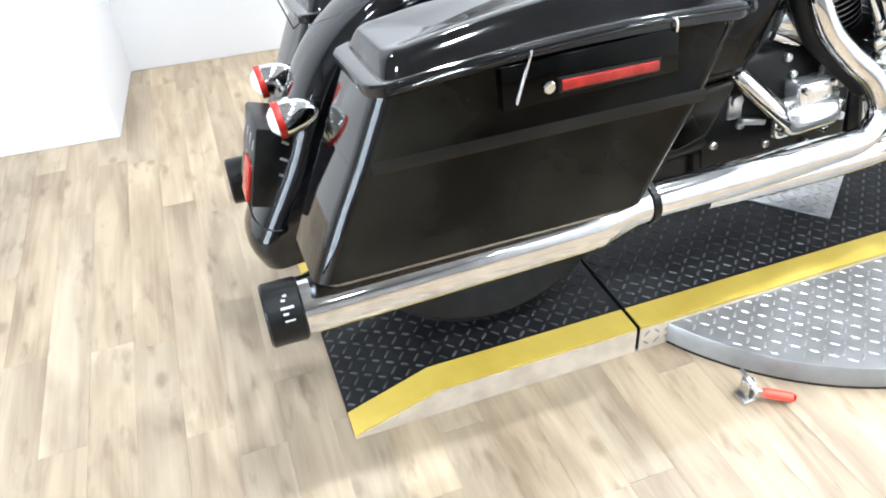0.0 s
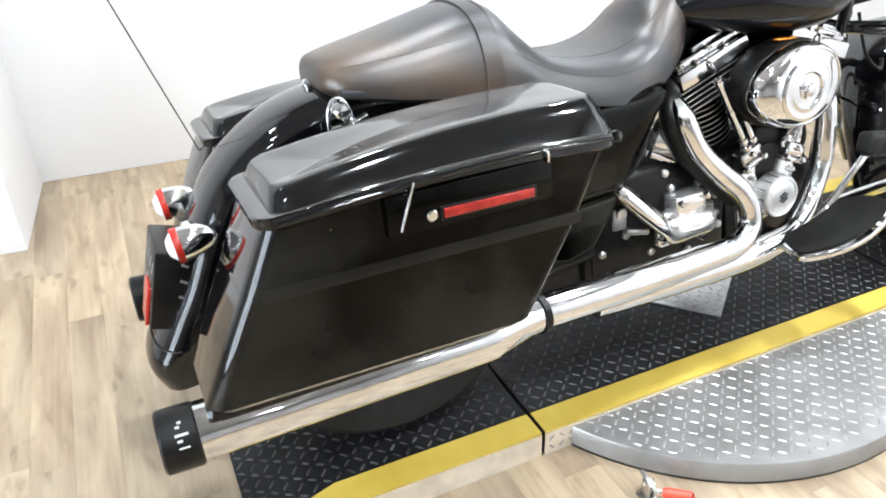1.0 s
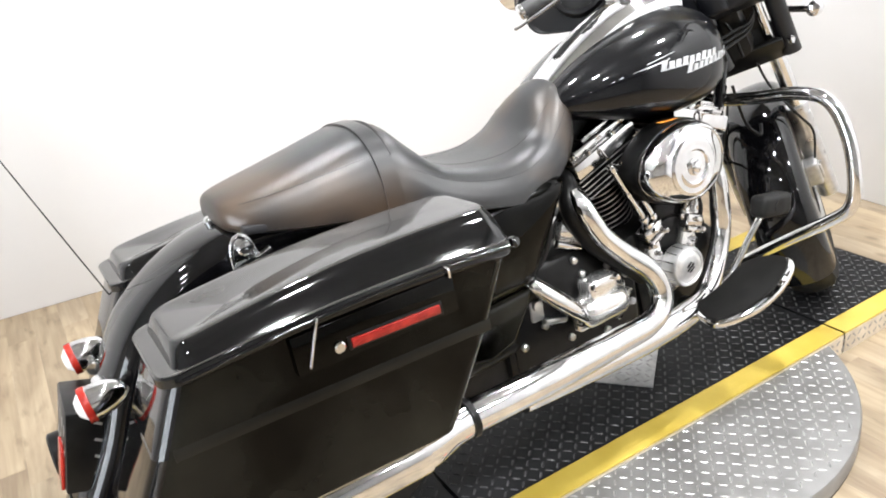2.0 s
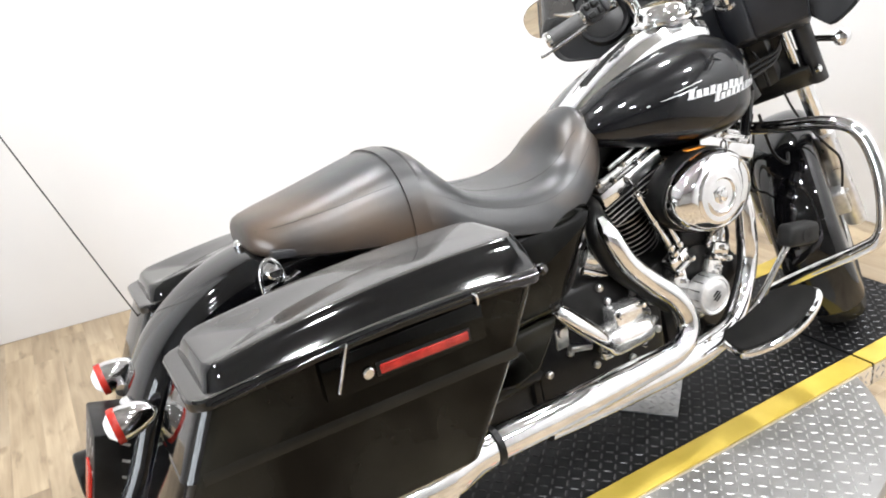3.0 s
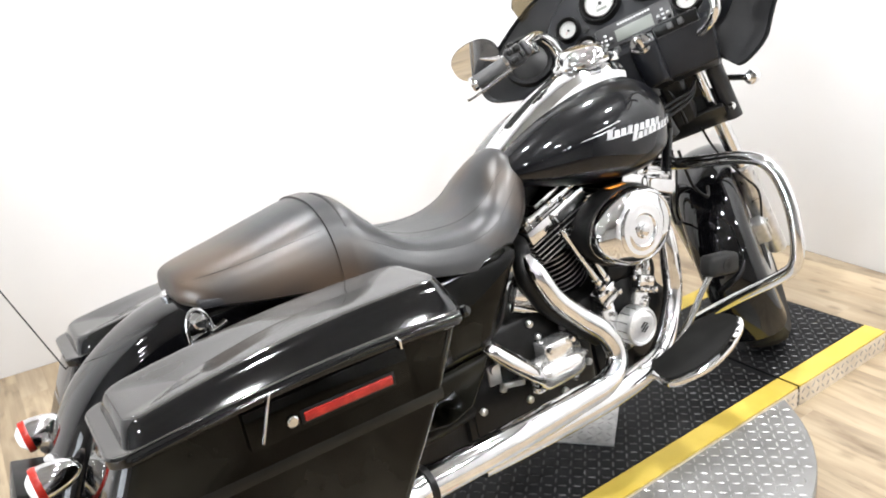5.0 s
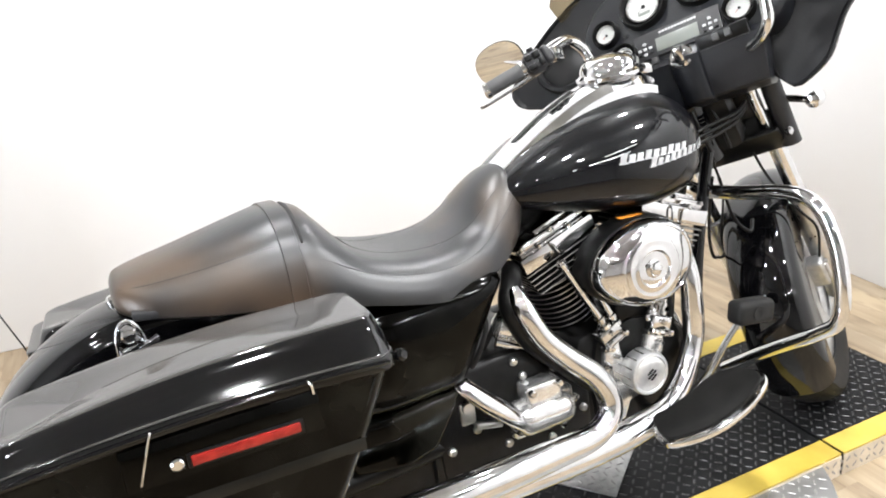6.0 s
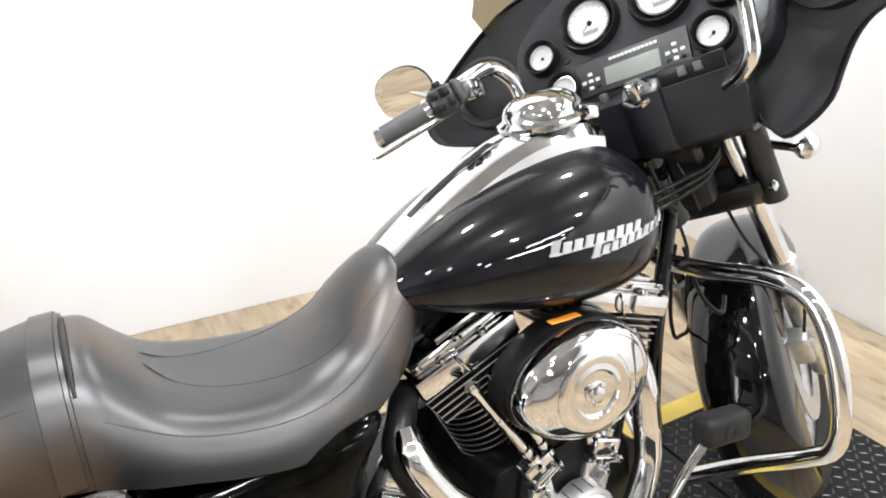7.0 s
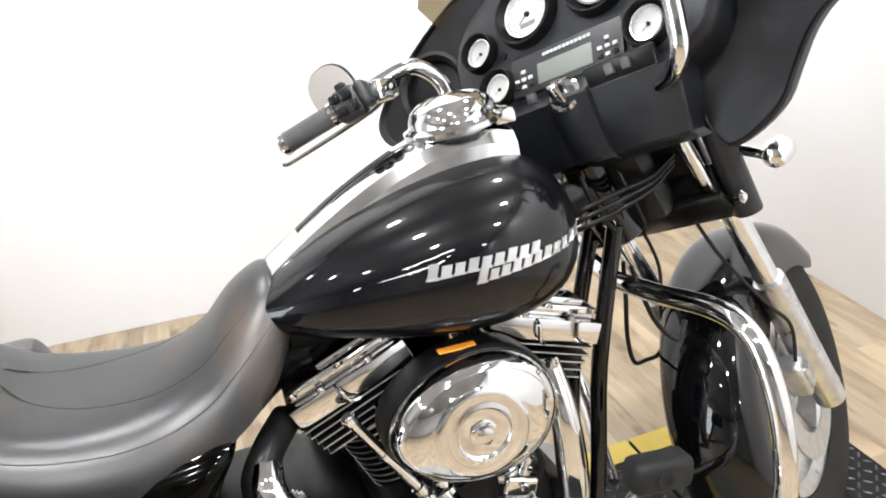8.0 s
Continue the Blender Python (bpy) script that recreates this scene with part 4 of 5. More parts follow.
# frame, side covers, swingarm
for s in (-1, 1):
    poly = [(0.24, 0.475), (0.27, 0.57), (0.30, 0.655), (0.40, 0.672), (0.50, 0.677), (0.606, 0.676), (0.585, 0.625), (0.535, 0.535), (0.495, 0.478), (0.42, 0.468), (0.33, 0.463)]
    edge = [a for a in smooth_rows(poly + poly[:1], 4)][:-1]
    rings = []
    for y, k in ((-0.10, 1.0), (-0.145, 1.0), (-0.162, 0.985), (-0.176, 0.945), (-0.186, 0.87), (-0.193, 0.74), (-0.1975, 0.55), (-0.2, 0.3), (-0.2005, 0.08)):
        rings.append([Vector((0.425 + (x - 0.425) * k, y, 0.575 + (z - 0.575) * k)) for x, z in edge])
    upper = rings_to_bm(rings)
    lower = prism([(0.255, 0.365), (0.24, 0.459), (0.33, 0.459), (0.487, 0.470), (0.468, 0.43), (0.425, 0.365), (0.36, 0.345)], -0.182, -0.10, 0.012, 3)
    cover = bpart("side_cover", upper if s < 0 else mirrored(upper), M_PAINT_MUTED, None, "gloss black side cover")
    bpart("lower_panel", lower if s < 0 else mirrored(lower), M_PAINT_MUTED, cover)
    bpart("frame_rail", tube([(0.30, 0.12 * s, 0.25), (0.6, 0.13 * s, 0.20), (1.0, 0.12 * s, 0.19), (1.15, 0.06 * s, 0.26), (1.20, 0.045 * s, 0.56), (1.255, 0.035 * s, 0.79)], 0.0145, 12), M_PAINT, None, "black frame tube")
    bpart("swingarm", tube([(0.0, 0.12 * s, 0.32), (0.25, 0.13 * s, 0.33), (0.48, 0.12 * s, 0.34)], 0.026, 10), M_SATIN)
bpart("backbone", tube([(0.30, 0, 0.60), (0.56, 0, 0.62), (0.70, 0, 0.70), (0.85, 0, 0.75), (1.10, 0, 0.80), (1.29, 0, 0.88)], 0.03, 12), M_SATIN)
bpart("steering_head", tube([(1.285, 0, 0.76), (1.225, 0, 0.90)], 0.04, 16), M_PAINT)
# Added black boxes that close the bright gap under the tank.
bpart("tank_gap_filler", join(rbox((0.93, 0.01, 0.745), (0.44, 0.09, 0.05), 0.01), rbox((0.93, 0.055, 0.70), (0.34, 0.03, 0.09), 0.008)), M_SATIN)
bpart("primary_case", prism([(0.46, 0.24), (0.44, 0.40), (0.55, 0.47), (0.90, 0.50), (1.08, 0.44), (1.12, 0.32), (1.06, 0.22), (0.70, 0.20)], 0.12, 0.17, 0.015), M_SATIN, None, "black primary chain case")
bpart("horn_cover", rbox((0.93, 0.13, 0.60), (0.13, 0.05, 0.17), 0.02, None, 3), M_SATIN)
# Added black boxes that close the view between saddlebag and engine.
bpart("swingarm_gap_filler", join(rbox((0.37, -0.05, 0.31), (0.26, 0.15, 0.17), 0.02), rbox((0.46, -0.115, 0.30), (0.07, 0.05, 0.10), 0.012)), M_SATIN)
bpart("battery_box", rbox((0.42, 0, 0.55), (0.28, 0.19, 0.2), 0.01), M_SATIN)
bpart("kickstand", tube([(0.80, 0.15, 0.22), (0.79, 0.26, 0.13), (0.78, 0.345, 0.055)], 0.012, 10), M_SATIN, None, "lowered black kickstand")

# ---- engine ----
engine = bpart("engine", join(prism([(0.78, 0.22), (0.74, 0.32), (0.80, 0.46), (0.90, 0.49), (1.02, 0.47), (1.10, 0.40), (1.11, 0.28), (1.05, 0.20)], -0.115, 0.14, 0.015), prism([(0.44, 0.24), (0.43, 0.42), (0.50, 0.50), (0.70, 0.50), (0.80, 0.40), (0.80, 0.24)], -0.15, 0.15, 0.02)), M_SATIN, None, "black crankcase of an air-cooled vee-twin engine")


def cylinder(tilt, top):
    """Finned cylinder with its rocker box; tilt in degrees, top middle in x, z."""
    m = Matrix.Translation((top[0], 0, top[1])) @ Matrix.Rotation(radians(tilt), 4, "Y")
    barrel = lathe([(0.055, -0.30), (0.055, -0.02), (0, -0.02), (0, -0.30)], (0, 0, 0), (0, 0, 1), 24)
    cyl = bpart("cylinder", moved(barrel, m), M_SATIN, None, "black finned cylinder with polished fin edges")
    for k in range(12):
        z = -0.096 - k * 0.0135
        w = 0.073 - 0.0008 * k
        bpart("fin", moved(lathe([(0.05, z), (w, z), (w, z + 0.004), (0.05, z + 0.004)], (0, 0, 0), (0, 0, 1), 32), m), M_SATIN, cyl)
        bpart("fin_edge", moved(lathe([(w - 0.001, z + 0.0006), (w + 0.001, z + 0.0008), (w + 0.001, z + 0.0032), (w - 0.001, z + 0.0034)], (0, 0, 0), (0, 0, 1), 32), m), M_ALU, cyl, "polished fin edge")
    for k in range(5):
        z = -0.036 - k * 0.0125
        bpart("head_fin", moved(rbox((0, 0, z), (0.185 - 0.006 * k, 0.205, 0.0045), 0.0015), m), M_SATIN, cyl)
        bpart("fin_edge", moved(rbox((0, 0, z), (0.187 - 0.006 * k, 0.207, 0.0022), 0.0006), m), M_ALU, cyl, "polished fin edge")
    rocker = bpart("rocker_box", moved(rbox((0, 0, -0.009), (0.19, 0.225, 0.036), 0.004), m), M_CHROME, None, "chrome tiered rocker box")
    bpart("rocker_lid", moved(rbox((0, 0.004, 0.019), (0.176, 0.205, 0.021), 0.007, None, 3), m), M_CHROME, rocker)
    bpart("rocker_cap", moved(rbox((0.02, -0.01, 0.032), (0.10, 0.15, 0.012), 0.005), m), M_CHROME, rocker)
    for bx, by, bz in ((-0.078, -0.098, 0.02), (0.0, -0.1, 0.024), (0.078, -0.098, 0.02), (-0.04, -0.105, 0.008), (0.04, -0.105, 0.008), (-0.06, 0.05, 0.026), (0.06, 0.05, 0.026)):
        bpart("bolt", moved(lathe([(0, 0), (0.0085, 0), (0.0085, 0.002), (0.006, 0.002), (0.006, 0.008), (0.004, 0.0095), (0, 0.0095)], (bx, by, bz), (0, 0, 1), 12), m), M_CHROME, rocker)
    bpart("breather_line", moved(tube([(-0.02, -0.112, 0.006), (-0.018, -0.121, 0.0), (-0.012, -0.122, -0.022), (0.0, -0.116, -0.03)], 0.003, 8), m), M_CHROME, rocker)
    return cyl


cylinder(-20, (0.775, 0.690))
cylinder(20, (1.085, 0.690))
for a, b in (((0.852, -0.142, 0.485), (0.757, -0.142, 0.655)), ((0.885, -0.135, 0.48), (0.81, -0.12, 0.65)), ((0.985, -0.128, 0.47), (1.04, -0.118, 0.65)), ((1.005, -0.135, 0.47), (1.08, -0.125, 0.64))):
    a, b = Vector(a), Vector(b)
    tubeob = bpart("pushrod_tube", tube([a, (a + b) / 2, b], 0.0082, 14), M_CHROME, None, "chrome pushrod tube")
    u = (b - a).normalized()
    for f, r in ((0.0, 0.014), (0.10, 0.0115), (0.52, 0.0105), (0.93, 0.0115)):
        bpart("collar", lathe([(0.006, 0), (r, 0), (r, 0.009), (0.006, 0.010)], a + (b - a) * f, u, 16), M_CHROME, tubeob)
for x, z, tilt in ((0.862, 0.468, -28), (0.995, 0.455, 20)):
    m = Matrix.Translation((x, -0.135, z)) @ Matrix.Rotation(radians(tilt), 4, "Y")
    block = bpart("lifter_block", moved(join(rbox((0, 0, 0), (0.056, 0.036, 0.034), 0.006, None, 3), rbox((0, 0.002, -0.022), (0.07, 0.04, 0.012), 0.003)), m), M_CHROME, None, "chrome lifter block")
    for dx in (-0.026, 0.0, 0.026):
        bpart("bolt", moved(lathe([(0, 0), (0.0065, 0), (0.0065, 0.008), (0.004, 0.010), (0, 0.010)], (dx, -0.018, -0.018 if dx else 0.006), (0, -1, 0), 10), m), M_CHROME, block)
gear = bpart("gearcase_cover", join(prism([(0.858, 0.255), (0.842, 0.34), (0.846, 0.445), (0.884, 0.452), (0.892, 0.402), (0.912, 0.388), (0.950, 0.402), (0.965, 0.450), (1.003, 0.452), (1.008, 0.400), (0.992, 0.36), (0.952, 0.305), (0.905, 0.292), (0.888, 0.252)], -0.142, -0.10, 0.006, 3)), M_POLISH, None, "polished chrome gearcase cover with bolted arms")
bpart("gearcase_back", prism([(0.83, 0.23), (0.815, 0.36), (0.84, 0.46), (0.93, 0.48), (1.05, 0.46), (1.07, 0.34), (1.04, 0.24), (0.95, 0.215)], -0.128, -0.09, 0.008), M_SATIN, gear)
bpart("timer_cover", lathe([(0, 0.0), (0.047, 0.0), (0.049, 0.003), (0.049, 0.040), (0.0465, 0.045), (0.041, 0.046), (0.0395, 0.0435), (0.0375, 0.0455), (0.025, 0.0475), (0.012, 0.0483), (0, 0.0485)], (0.932, -0.138, 0.364), (0, -1, 0), 40), M_BRUSHED, gear, "round chrome timer cover")
for k in range(14):
    a = 2 * math.pi * k / 14
    bpart("rib", rbox((0.932 + 0.049 * math.cos(a), -0.160, 0.364 + 0.049 * math.sin(a)), (0.003, 0.034, 0.003), 0.001), M_CHROME, gear)
bpart("timer_emblem", join(*[rbox((0.932 + dx, -0.1865, 0.364 + dz), (w, 0.004, 0.0035), 0, Matrix.Rotation(radians(-35), 4, "Y")) for dx, dz, w in ((-0.004, 0.007, 0.018), (0.0, 0.0, 0.026), (0.004, -0.007, 0.018))]), M_SATIN, gear, "dark emblem of plain bars")
for x, z in ((0.862, 0.432), (0.850, 0.395), (0.848, 0.345), (0.862, 0.28), (0.876, 0.41), (0.985, 0.435), (0.992, 0.410), (0.925, 0.396)):
    bpart("bolt", lathe([(0, 0), (0.0085, 0), (0.0085, 0.003), (0.006, 0.003), (0.006, 0.011), (0.004, 0.013), (0, 0.013)], (x, -0.141, z), (0, -1, 0), 10), M_CHROME, gear)
# intake, oil lines and plug leads in the gap of the vee
bpart("intake", join(rbox((0.93, -0.06, 0.57), (0.10, 0.09, 0.09), 0.015, None, 3), rbox((0.955, -0.095, 0.49), (0.12, 0.05, 0.07), 0.012, None, 3)), M_SATIN)
bpart("oil_fitting", join(lathe([(0, 0), (0.013, 0), (0.013, 0.014), (0.009, 0.016), (0.009, 0.03), (0.012, 0.032), (0.012, 0.04), (0, 0.041)], (0.985, -0.125, 0.478), (0.1, -0.5, 1), 12), rbox((0.985, -0.128, 0.472), (0.045, 0.024, 0.016), 0.004)), M_CHROME, None, "chrome oil fitting")
for pts in ([(0.80, -0.07, 0.60), (0.845, -0.115, 0.575), (0.885, -0.11, 0.53), (0.90, -0.07, 0.50)], [(1.04, -0.09, 0.61), (1.02, -0.125, 0.55), (1.04, -0.13, 0.47), (1.02, -0.11, 0.40)], [(0.66, -0.10, 0.63), (0.63, -0.125, 0.60), (0.60, -0.12, 0.55), (0.58, -0.10, 0.50)], [(0.55, -0.12, 0.62), (0.57, -0.15, 0.58), (0.545, -0.155, 0.52), (0.52, -0.13, 0.47)]):
    bpart("hose", tube(pts, 0.0055, 10), M_RUBBER)


# air cleaner: a leaning teardrop oval
def oval(scale, y, n=48):
    ring = []
    for k in range(n):
        a = 2 * math.pi * k / n
        u = 0.132 * math.cos(a) * (0.92 if math.cos(a) < 0 else 0.985)
        v = 0.093 * math.sin(a) * (1 + 0.14 * math.cos(a))
        r = radians(-2)
        ring.append(Vector((0.922 + scale * (u * math.cos(r) + v * math.sin(r)), y, 0.619 + scale * (-u * math.sin(r) + v * math.cos(r)))))
    return ring


cleaner = bpart("air_cleaner", rings_to_bm([oval(0.9, -0.11), oval(1.02, -0.118), oval(1.035, -0.135), oval(1.035, -0.166), oval(1.005, -0.174), oval(0.9, -0.174)]), M_SATIN, None, "oval chrome air cleaner with a black backplate")
bpart("cover", rings_to_bm([oval(0.965, -0.172), oval(0.985, -0.178), oval(0.985, -0.186), oval(0.97, -0.196), oval(0.935, -0.206), oval(0.88, -0.212), oval(0.86, -0.213), oval(0.845, -0.2115), oval(0.80, -0.214), oval(0.68, -0.221), oval(0.55, -0.2245), oval(0.3, -0.226), oval(0.1, -0.226)]), M_CHROME, cleaner, "polished chrome air cleaner cover", 50)
bpart("insert", lathe([(0, 0.0), (0.066, -0.003), (0.068, 0.002), (0.064, 0.005), (0.056, 0.0055), (0.050, 0.004), (0.044, 0.006), (0.040, 0.0065), (0.038, 0.003), (0.030, -0.001), (0, -0.001)], (0.925, -0.224, 0.617), (0, -1, 0), 44), M_CHROME, cleaner, "round stepped chrome insert")
bpart("bolt", join(lathe([(0, 0), (0.020, 0), (0.020, 0.004), (0.013, 0.006), (0.012, 0.012), (0.008, 0.014), (0, 0.014)], (0.925, -0.2235, 0.617), (0, -1, 0), 16), *[lathe([(0, 0), (0.0055, 0), (0.005, 0.008), (0, 0.009)], (0.925 + 0.013 * math.cos(a), -0.226, 0.617 + 0.013 * math.sin(a)), (0, -1, 0), 10) for a in (0.9, 2.6, 4.4)]), M_CHROME, cleaner, "chrome centre fastener")
bpart("label", rbox((0.925, -0.157, 0.7172), (0.055, 0.016, 0.0015), 0, Matrix.Rotation(radians(2), 4, "Y")), M_AMBER, cleaner, "orange printed label")

# transmission covers, brake pedal, footboard
trans = bpart("transmission_cover", join(rbox((0.662, -0.178, 0.362), (0.138, 0.064, 0.068), 0.03, Matrix.Rotation(radians(-3), 4, "Y"), 5), rbox((0.662, -0.168, 0.362), (0.15, 0.03, 0.08), 0.012, Matrix.Rotation(radians(-3), 4, "Y"), 3)), M_POLISH, None, "chrome transmission side cover")
bpart("cover_tab", rbox((0.660, -0.172, 0.410), (0.082, 0.048, 0.05), 0.008, Matrix.Rotation(radians(-3), 4, "Y"), 3), M_POLISH, trans)
for x, z in ((0.628, 0.422), (0.692, 0.427), (0.592, 0.345), (0.735, 0.375), (0.70, 0.325)):
    bpart("bolt", lathe([(0, 0), (0.0075, 0), (0.0075, 0.010), (0.005, 0.012), (0, 0.012)], (x, -0.196 if z > 0.4 else -0.18, z), (0, -1, 0), 10), M_CHROME, trans)
bpart("release_arm", tube([(0.488, -0.150, 0.478), (0.50, -0.170, 0.466), (0.535, -0.182, 0.430), (0.575, -0.186, 0.392), (0.605, -0.183, 0.362)], [0.016, 0.023, 0.026, 0.026, 0.022], 16, 6, 0.7), M_CHROME, None, "chrome angled cover")
for x, z in ((0.635, 0.443), (0.709, 0.439), (0.587, 0.306), (0.618, 0.479), (0.772, 0.327), (0.52, 0.36), (0.54, 0.43), (0.76, 0.40), (0.69, 0.285), (0.46, 0.33)):
    bpart("bolt", lathe([(0, 0), (0.0085, 0), (0.0085, 0.009), (0.005, 0.012), (0, 0.012)], (x, -0.148, z), (0, -1, 0), 10), M_SILVER, engine)
AT, AXLE = Vector((0.598, -0.118, 0.556)), Vector((1, -0.25, -0.42)).normalized()
starter = bpart("starter", lathe([(0, 0), (0.012, 0.001), (0.024, 0.006), (0.030, 0.016), (0.030, 0.036), (0.026, 0.038), (0.026, 0.078), (0.022, 0.082), (0, 0.083)], AT, AXLE, 24), M_POLISH, None, "chrome starter end")
for k in range(6):
    bpart("rib", lathe([(0.024, 0), (0.0285, 0), (0.0285, 0.003), (0.024, 0.003)], AT + AXLE * (0.041 + 0.0062 * k), AXLE, 20), M_POLISH, starter)
for dx, dz, r, h in ((-0.004, -0.034, 0.0115, 0.05), (0.022, -0.046, 0.009, 0.036)):
    bpart("solenoid_stud", lathe([(0, 0), (r, 0.001), (r, h * 0.6), (r * 0.75, h * 0.62), (r * 0.75, h), (0, h + 0.001)], AT + Vector((dx, -0.012, dz)), AXLE, 16), M_CHROME, starter, "chrome stud")
bpart("frame_bracket", join(rbox((0.505, -0.14, 0.40), (0.035, 0.03, 0.05), 0.006), lathe([(0, 0), (0.012, 0), (0.012, 0.012), (0, 0.013)], (0.503, -0.152, 0.415), (0, -1, 0), 10), rbox((0.545, -0.155, 0.365), (0.06, 0.02, 0.014), 0.004, Matrix.Rotation(radians(12), 4, "Y"))), M_SILVER)
board_prof = [(0.884, -0.230), (0.93, -0.231), (1.00, -0.226), (1.083, -0.215), (1.132, -0.244), (1.147, -0.288), (1.125, -0.327), (1.04, -0.358), (0.95, -0.362), (0.878, -0.335), (0.857, -0.303)]
BOARD_TILT = Matrix.Translation((0.87, 0, 0.276)) @ Matrix.Rotation(radians(-12.5), 4, "Y") @ Matrix.Translation((-0.87, 0, -0.276))


def slab(poly, z0, z1, r):
    poly = [tuple(p) for p in smooth_rows([poly[-1]] + poly + poly[:2], 4)[4:-4]][:-1]
    bm = prism(poly, z0, z1, r)
    bm.transform(Matrix(((1, 0, 0, 0), (0, 0, 1, 0), (0, 1, 0, 0), (0, 0, 0, 1))))
    return bm


board = bpart("footboard", moved(slab(board_prof, 0.272, 0.286, 0.004), BOARD_TILT), M_CHROME, None, "chrome-edged rider footboard")
bpart("rubber_pad", moved(slab([(1.0 + (x - 1.0) * 0.93, -0.29 + (y + 0.29) * 0.86 + 0.004) for x, y in board_prof], 0.2855, 0.293, 0.003), BOARD_TILT), M_PAD, board, "black rubber pad")
bpart("board_arm", tube([(0.95, -0.12, 0.25), (0.98, -0.22, 0.27)], 0.014), M_SATIN, board)
pedal = bpart("brake_pedal", tube([(1.03, -0.17, 0.27), (1.08, -0.185, 0.31), (1.13, -0.198, 0.385), (1.165, -0.206, 0.43)], [0.012, 0.011, 0.010, 0.010], 12, 6, 0.6), M_CHROME, None, "chrome brake pedal")
bpart("pedal_pad", moved(join(rbox((0, 0, 0), (0.105, 0.05, 0.055), 0.014, None, 3), lathe([(0.008, 0), (0.017, 0), (0.017, 0.002), (0.008, 0.002)], (0, -0.025, 0.0), (0, -1, 0), 20)), Matrix.Translation((1.199, -0.206, 0.445)) @ Matrix.Rotation(radians(8), 4, "Y")), M_RUBBER, pedal, "black rubber pedal pad")
bpart("engine_guard", tube([(1.265, 0.0, 0.682), (1.275, -0.11, 0.690), (1.295, -0.23, 0.700), (1.305, -0.295, 0.678), (1.31, -0.335, 0.60), (1.31, -0.352, 0.50), (1.31, -0.342, 0.428), (1.305, -0.298, 0.388), (1.285, -0.19, 0.322), (1.255, -0.06, 0.235)], 0.0165, 18), M_CHROME, None, "chrome tubular engine guard")
bpart("engine_guard", tube([(1.265, 0.0, 0.682), (1.275, 0.11, 0.690), (1.295, 0.23, 0.700), (1.305, 0.295, 0.678), (1.31, 0.335, 0.60), (1.31, 0.352, 0.50), (1.31, 0.342, 0.428), (1.305, 0.298, 0.388), (1.285, 0.19, 0.322), (1.255, 0.06, 0.235)], 0.0165, 18), M_CHROME, None, "chrome tubular engine guard")

# ---- fork, front end ----
FORK_K = 0.52


def fork_x(z):
    return 1.470 - FORK_K * (z - 0.72)


for s in (-1, 1):
    y = 0.112 * s
    fork = wpart("fork_slider", tube([(fork_x(0.29), y, 0.29), (fork_x(0.56), y, 0.56), (fork_x(0.58), y, 0.58)], [0.03, 0.031, 0.028], 20), M_SILVER, None, "satin silver fork slider")
    wpart("fork_tube", tube([(fork_x(0.55), y, 0.55), (fork_x(0.80), y, 0.80)], 0.022, 18), M_CHROME, fork, "chrome fork tube")
    upart("fork_cover", tube([(1.372, y * 1.25, 0.735), (1.300, y * 1.25, 0.96)], 0.024, 20), M_PLASTIC, fork, "black fork cover")
    upart("wiring_tube", tube([(1.345, y * 0.9, 0.765), (1.27, y * 0.9, 0.90)], 0.013, 14), M_CHROME, fork)
    wpart("axle_nut", lathe([(0, 0), (0.018, 0), (0.018, 0.014), (0, 0.016)], (1.685, 0.122 * s, 0.32), (0, s, 0), 12), M_CHROME, fork)
    for dx, z in ((0.0, 0.765), (0.045, 0.755)):
        upart("bolt", lathe([(0, 0), (0.011, 0), (0.011, 0.01), (0.006, 0.014), (0, 0.014)], (1.335 + dx, y + 0.03 * s, z), (-0.3, s, 0), 12), M_CHROME, fork)
    sig = fpart("front_turn_signal", lathe([(0, -0.026), (0.013, -0.022), (0.021, -0.010), (0.0235, 0.008), (0.0235, 0.024), (0, 0.024)], (1.385, 0.20 * s, 0.82), (1, 0, 0.1), 24), M_CHROME, None, "chrome bullet turn signal")
    fpart("signal_stalk", tube([(1.372, 0.19 * s, 0.822), (1.385, 0.17 * s, 0.83), (1.40, 0.14 * s + 0.02, 0.85)], 0.009), M_CHROME, sig)
    upart("cover_strip", tube([(1.402, y * 1.3, 0.75), (1.332, y * 1.3, 0.935)], 0.008, 10), M_CHROME, fork)
    wpart("brake_disc", lathe([(0.095, -0.002), (0.146, -0.002), (0.146, 0.002), (0.095, 0.002), (0.095, -0.002)], (1.685, 0.072 * s, 0.32), (0, 1, 0), 40), M_ALU)
    wpart("brake_caliper", join(rbox((1.598, 0.092 * s, 0.375), (0.045, 0.045, 0.085), 0.010, Matrix.Rotation(radians(-30), 4, "Y"), 3), rbox((1.598, 0.113 * s, 0.375), (0.026, 0.016, 0.055), 0.005, Matrix.Rotation(radians(-30), 4, "Y")), lathe([(0, 0), (0.006, 0), (0.006, 0.008), (0, 0.009)], (1.583, 0.118 * s, 0.40), (0, s, 0), 8)), M_ALU, None, "dull silver front brake caliper")
    upart("brake_hose", tube([(1.50, 0.10 * s, 0.42), (1.47, 0.12 * s, 0.50), (1.43, 0.10 * s, 0.56), (1.40, 0.06 * s, 0.66), (1.36, 0.05 * s, 0.74)], 0.0035, 10), M_RUBBER)
    wpart("reflector", rbox((fork_x(0.47) + 0.036, y, 0.47), (0.006, 0.022, 0.09), 0.002, Matrix.Rotation(radians(-27), 4, "Y")), M_AMBER, fork, "amber fork reflector")
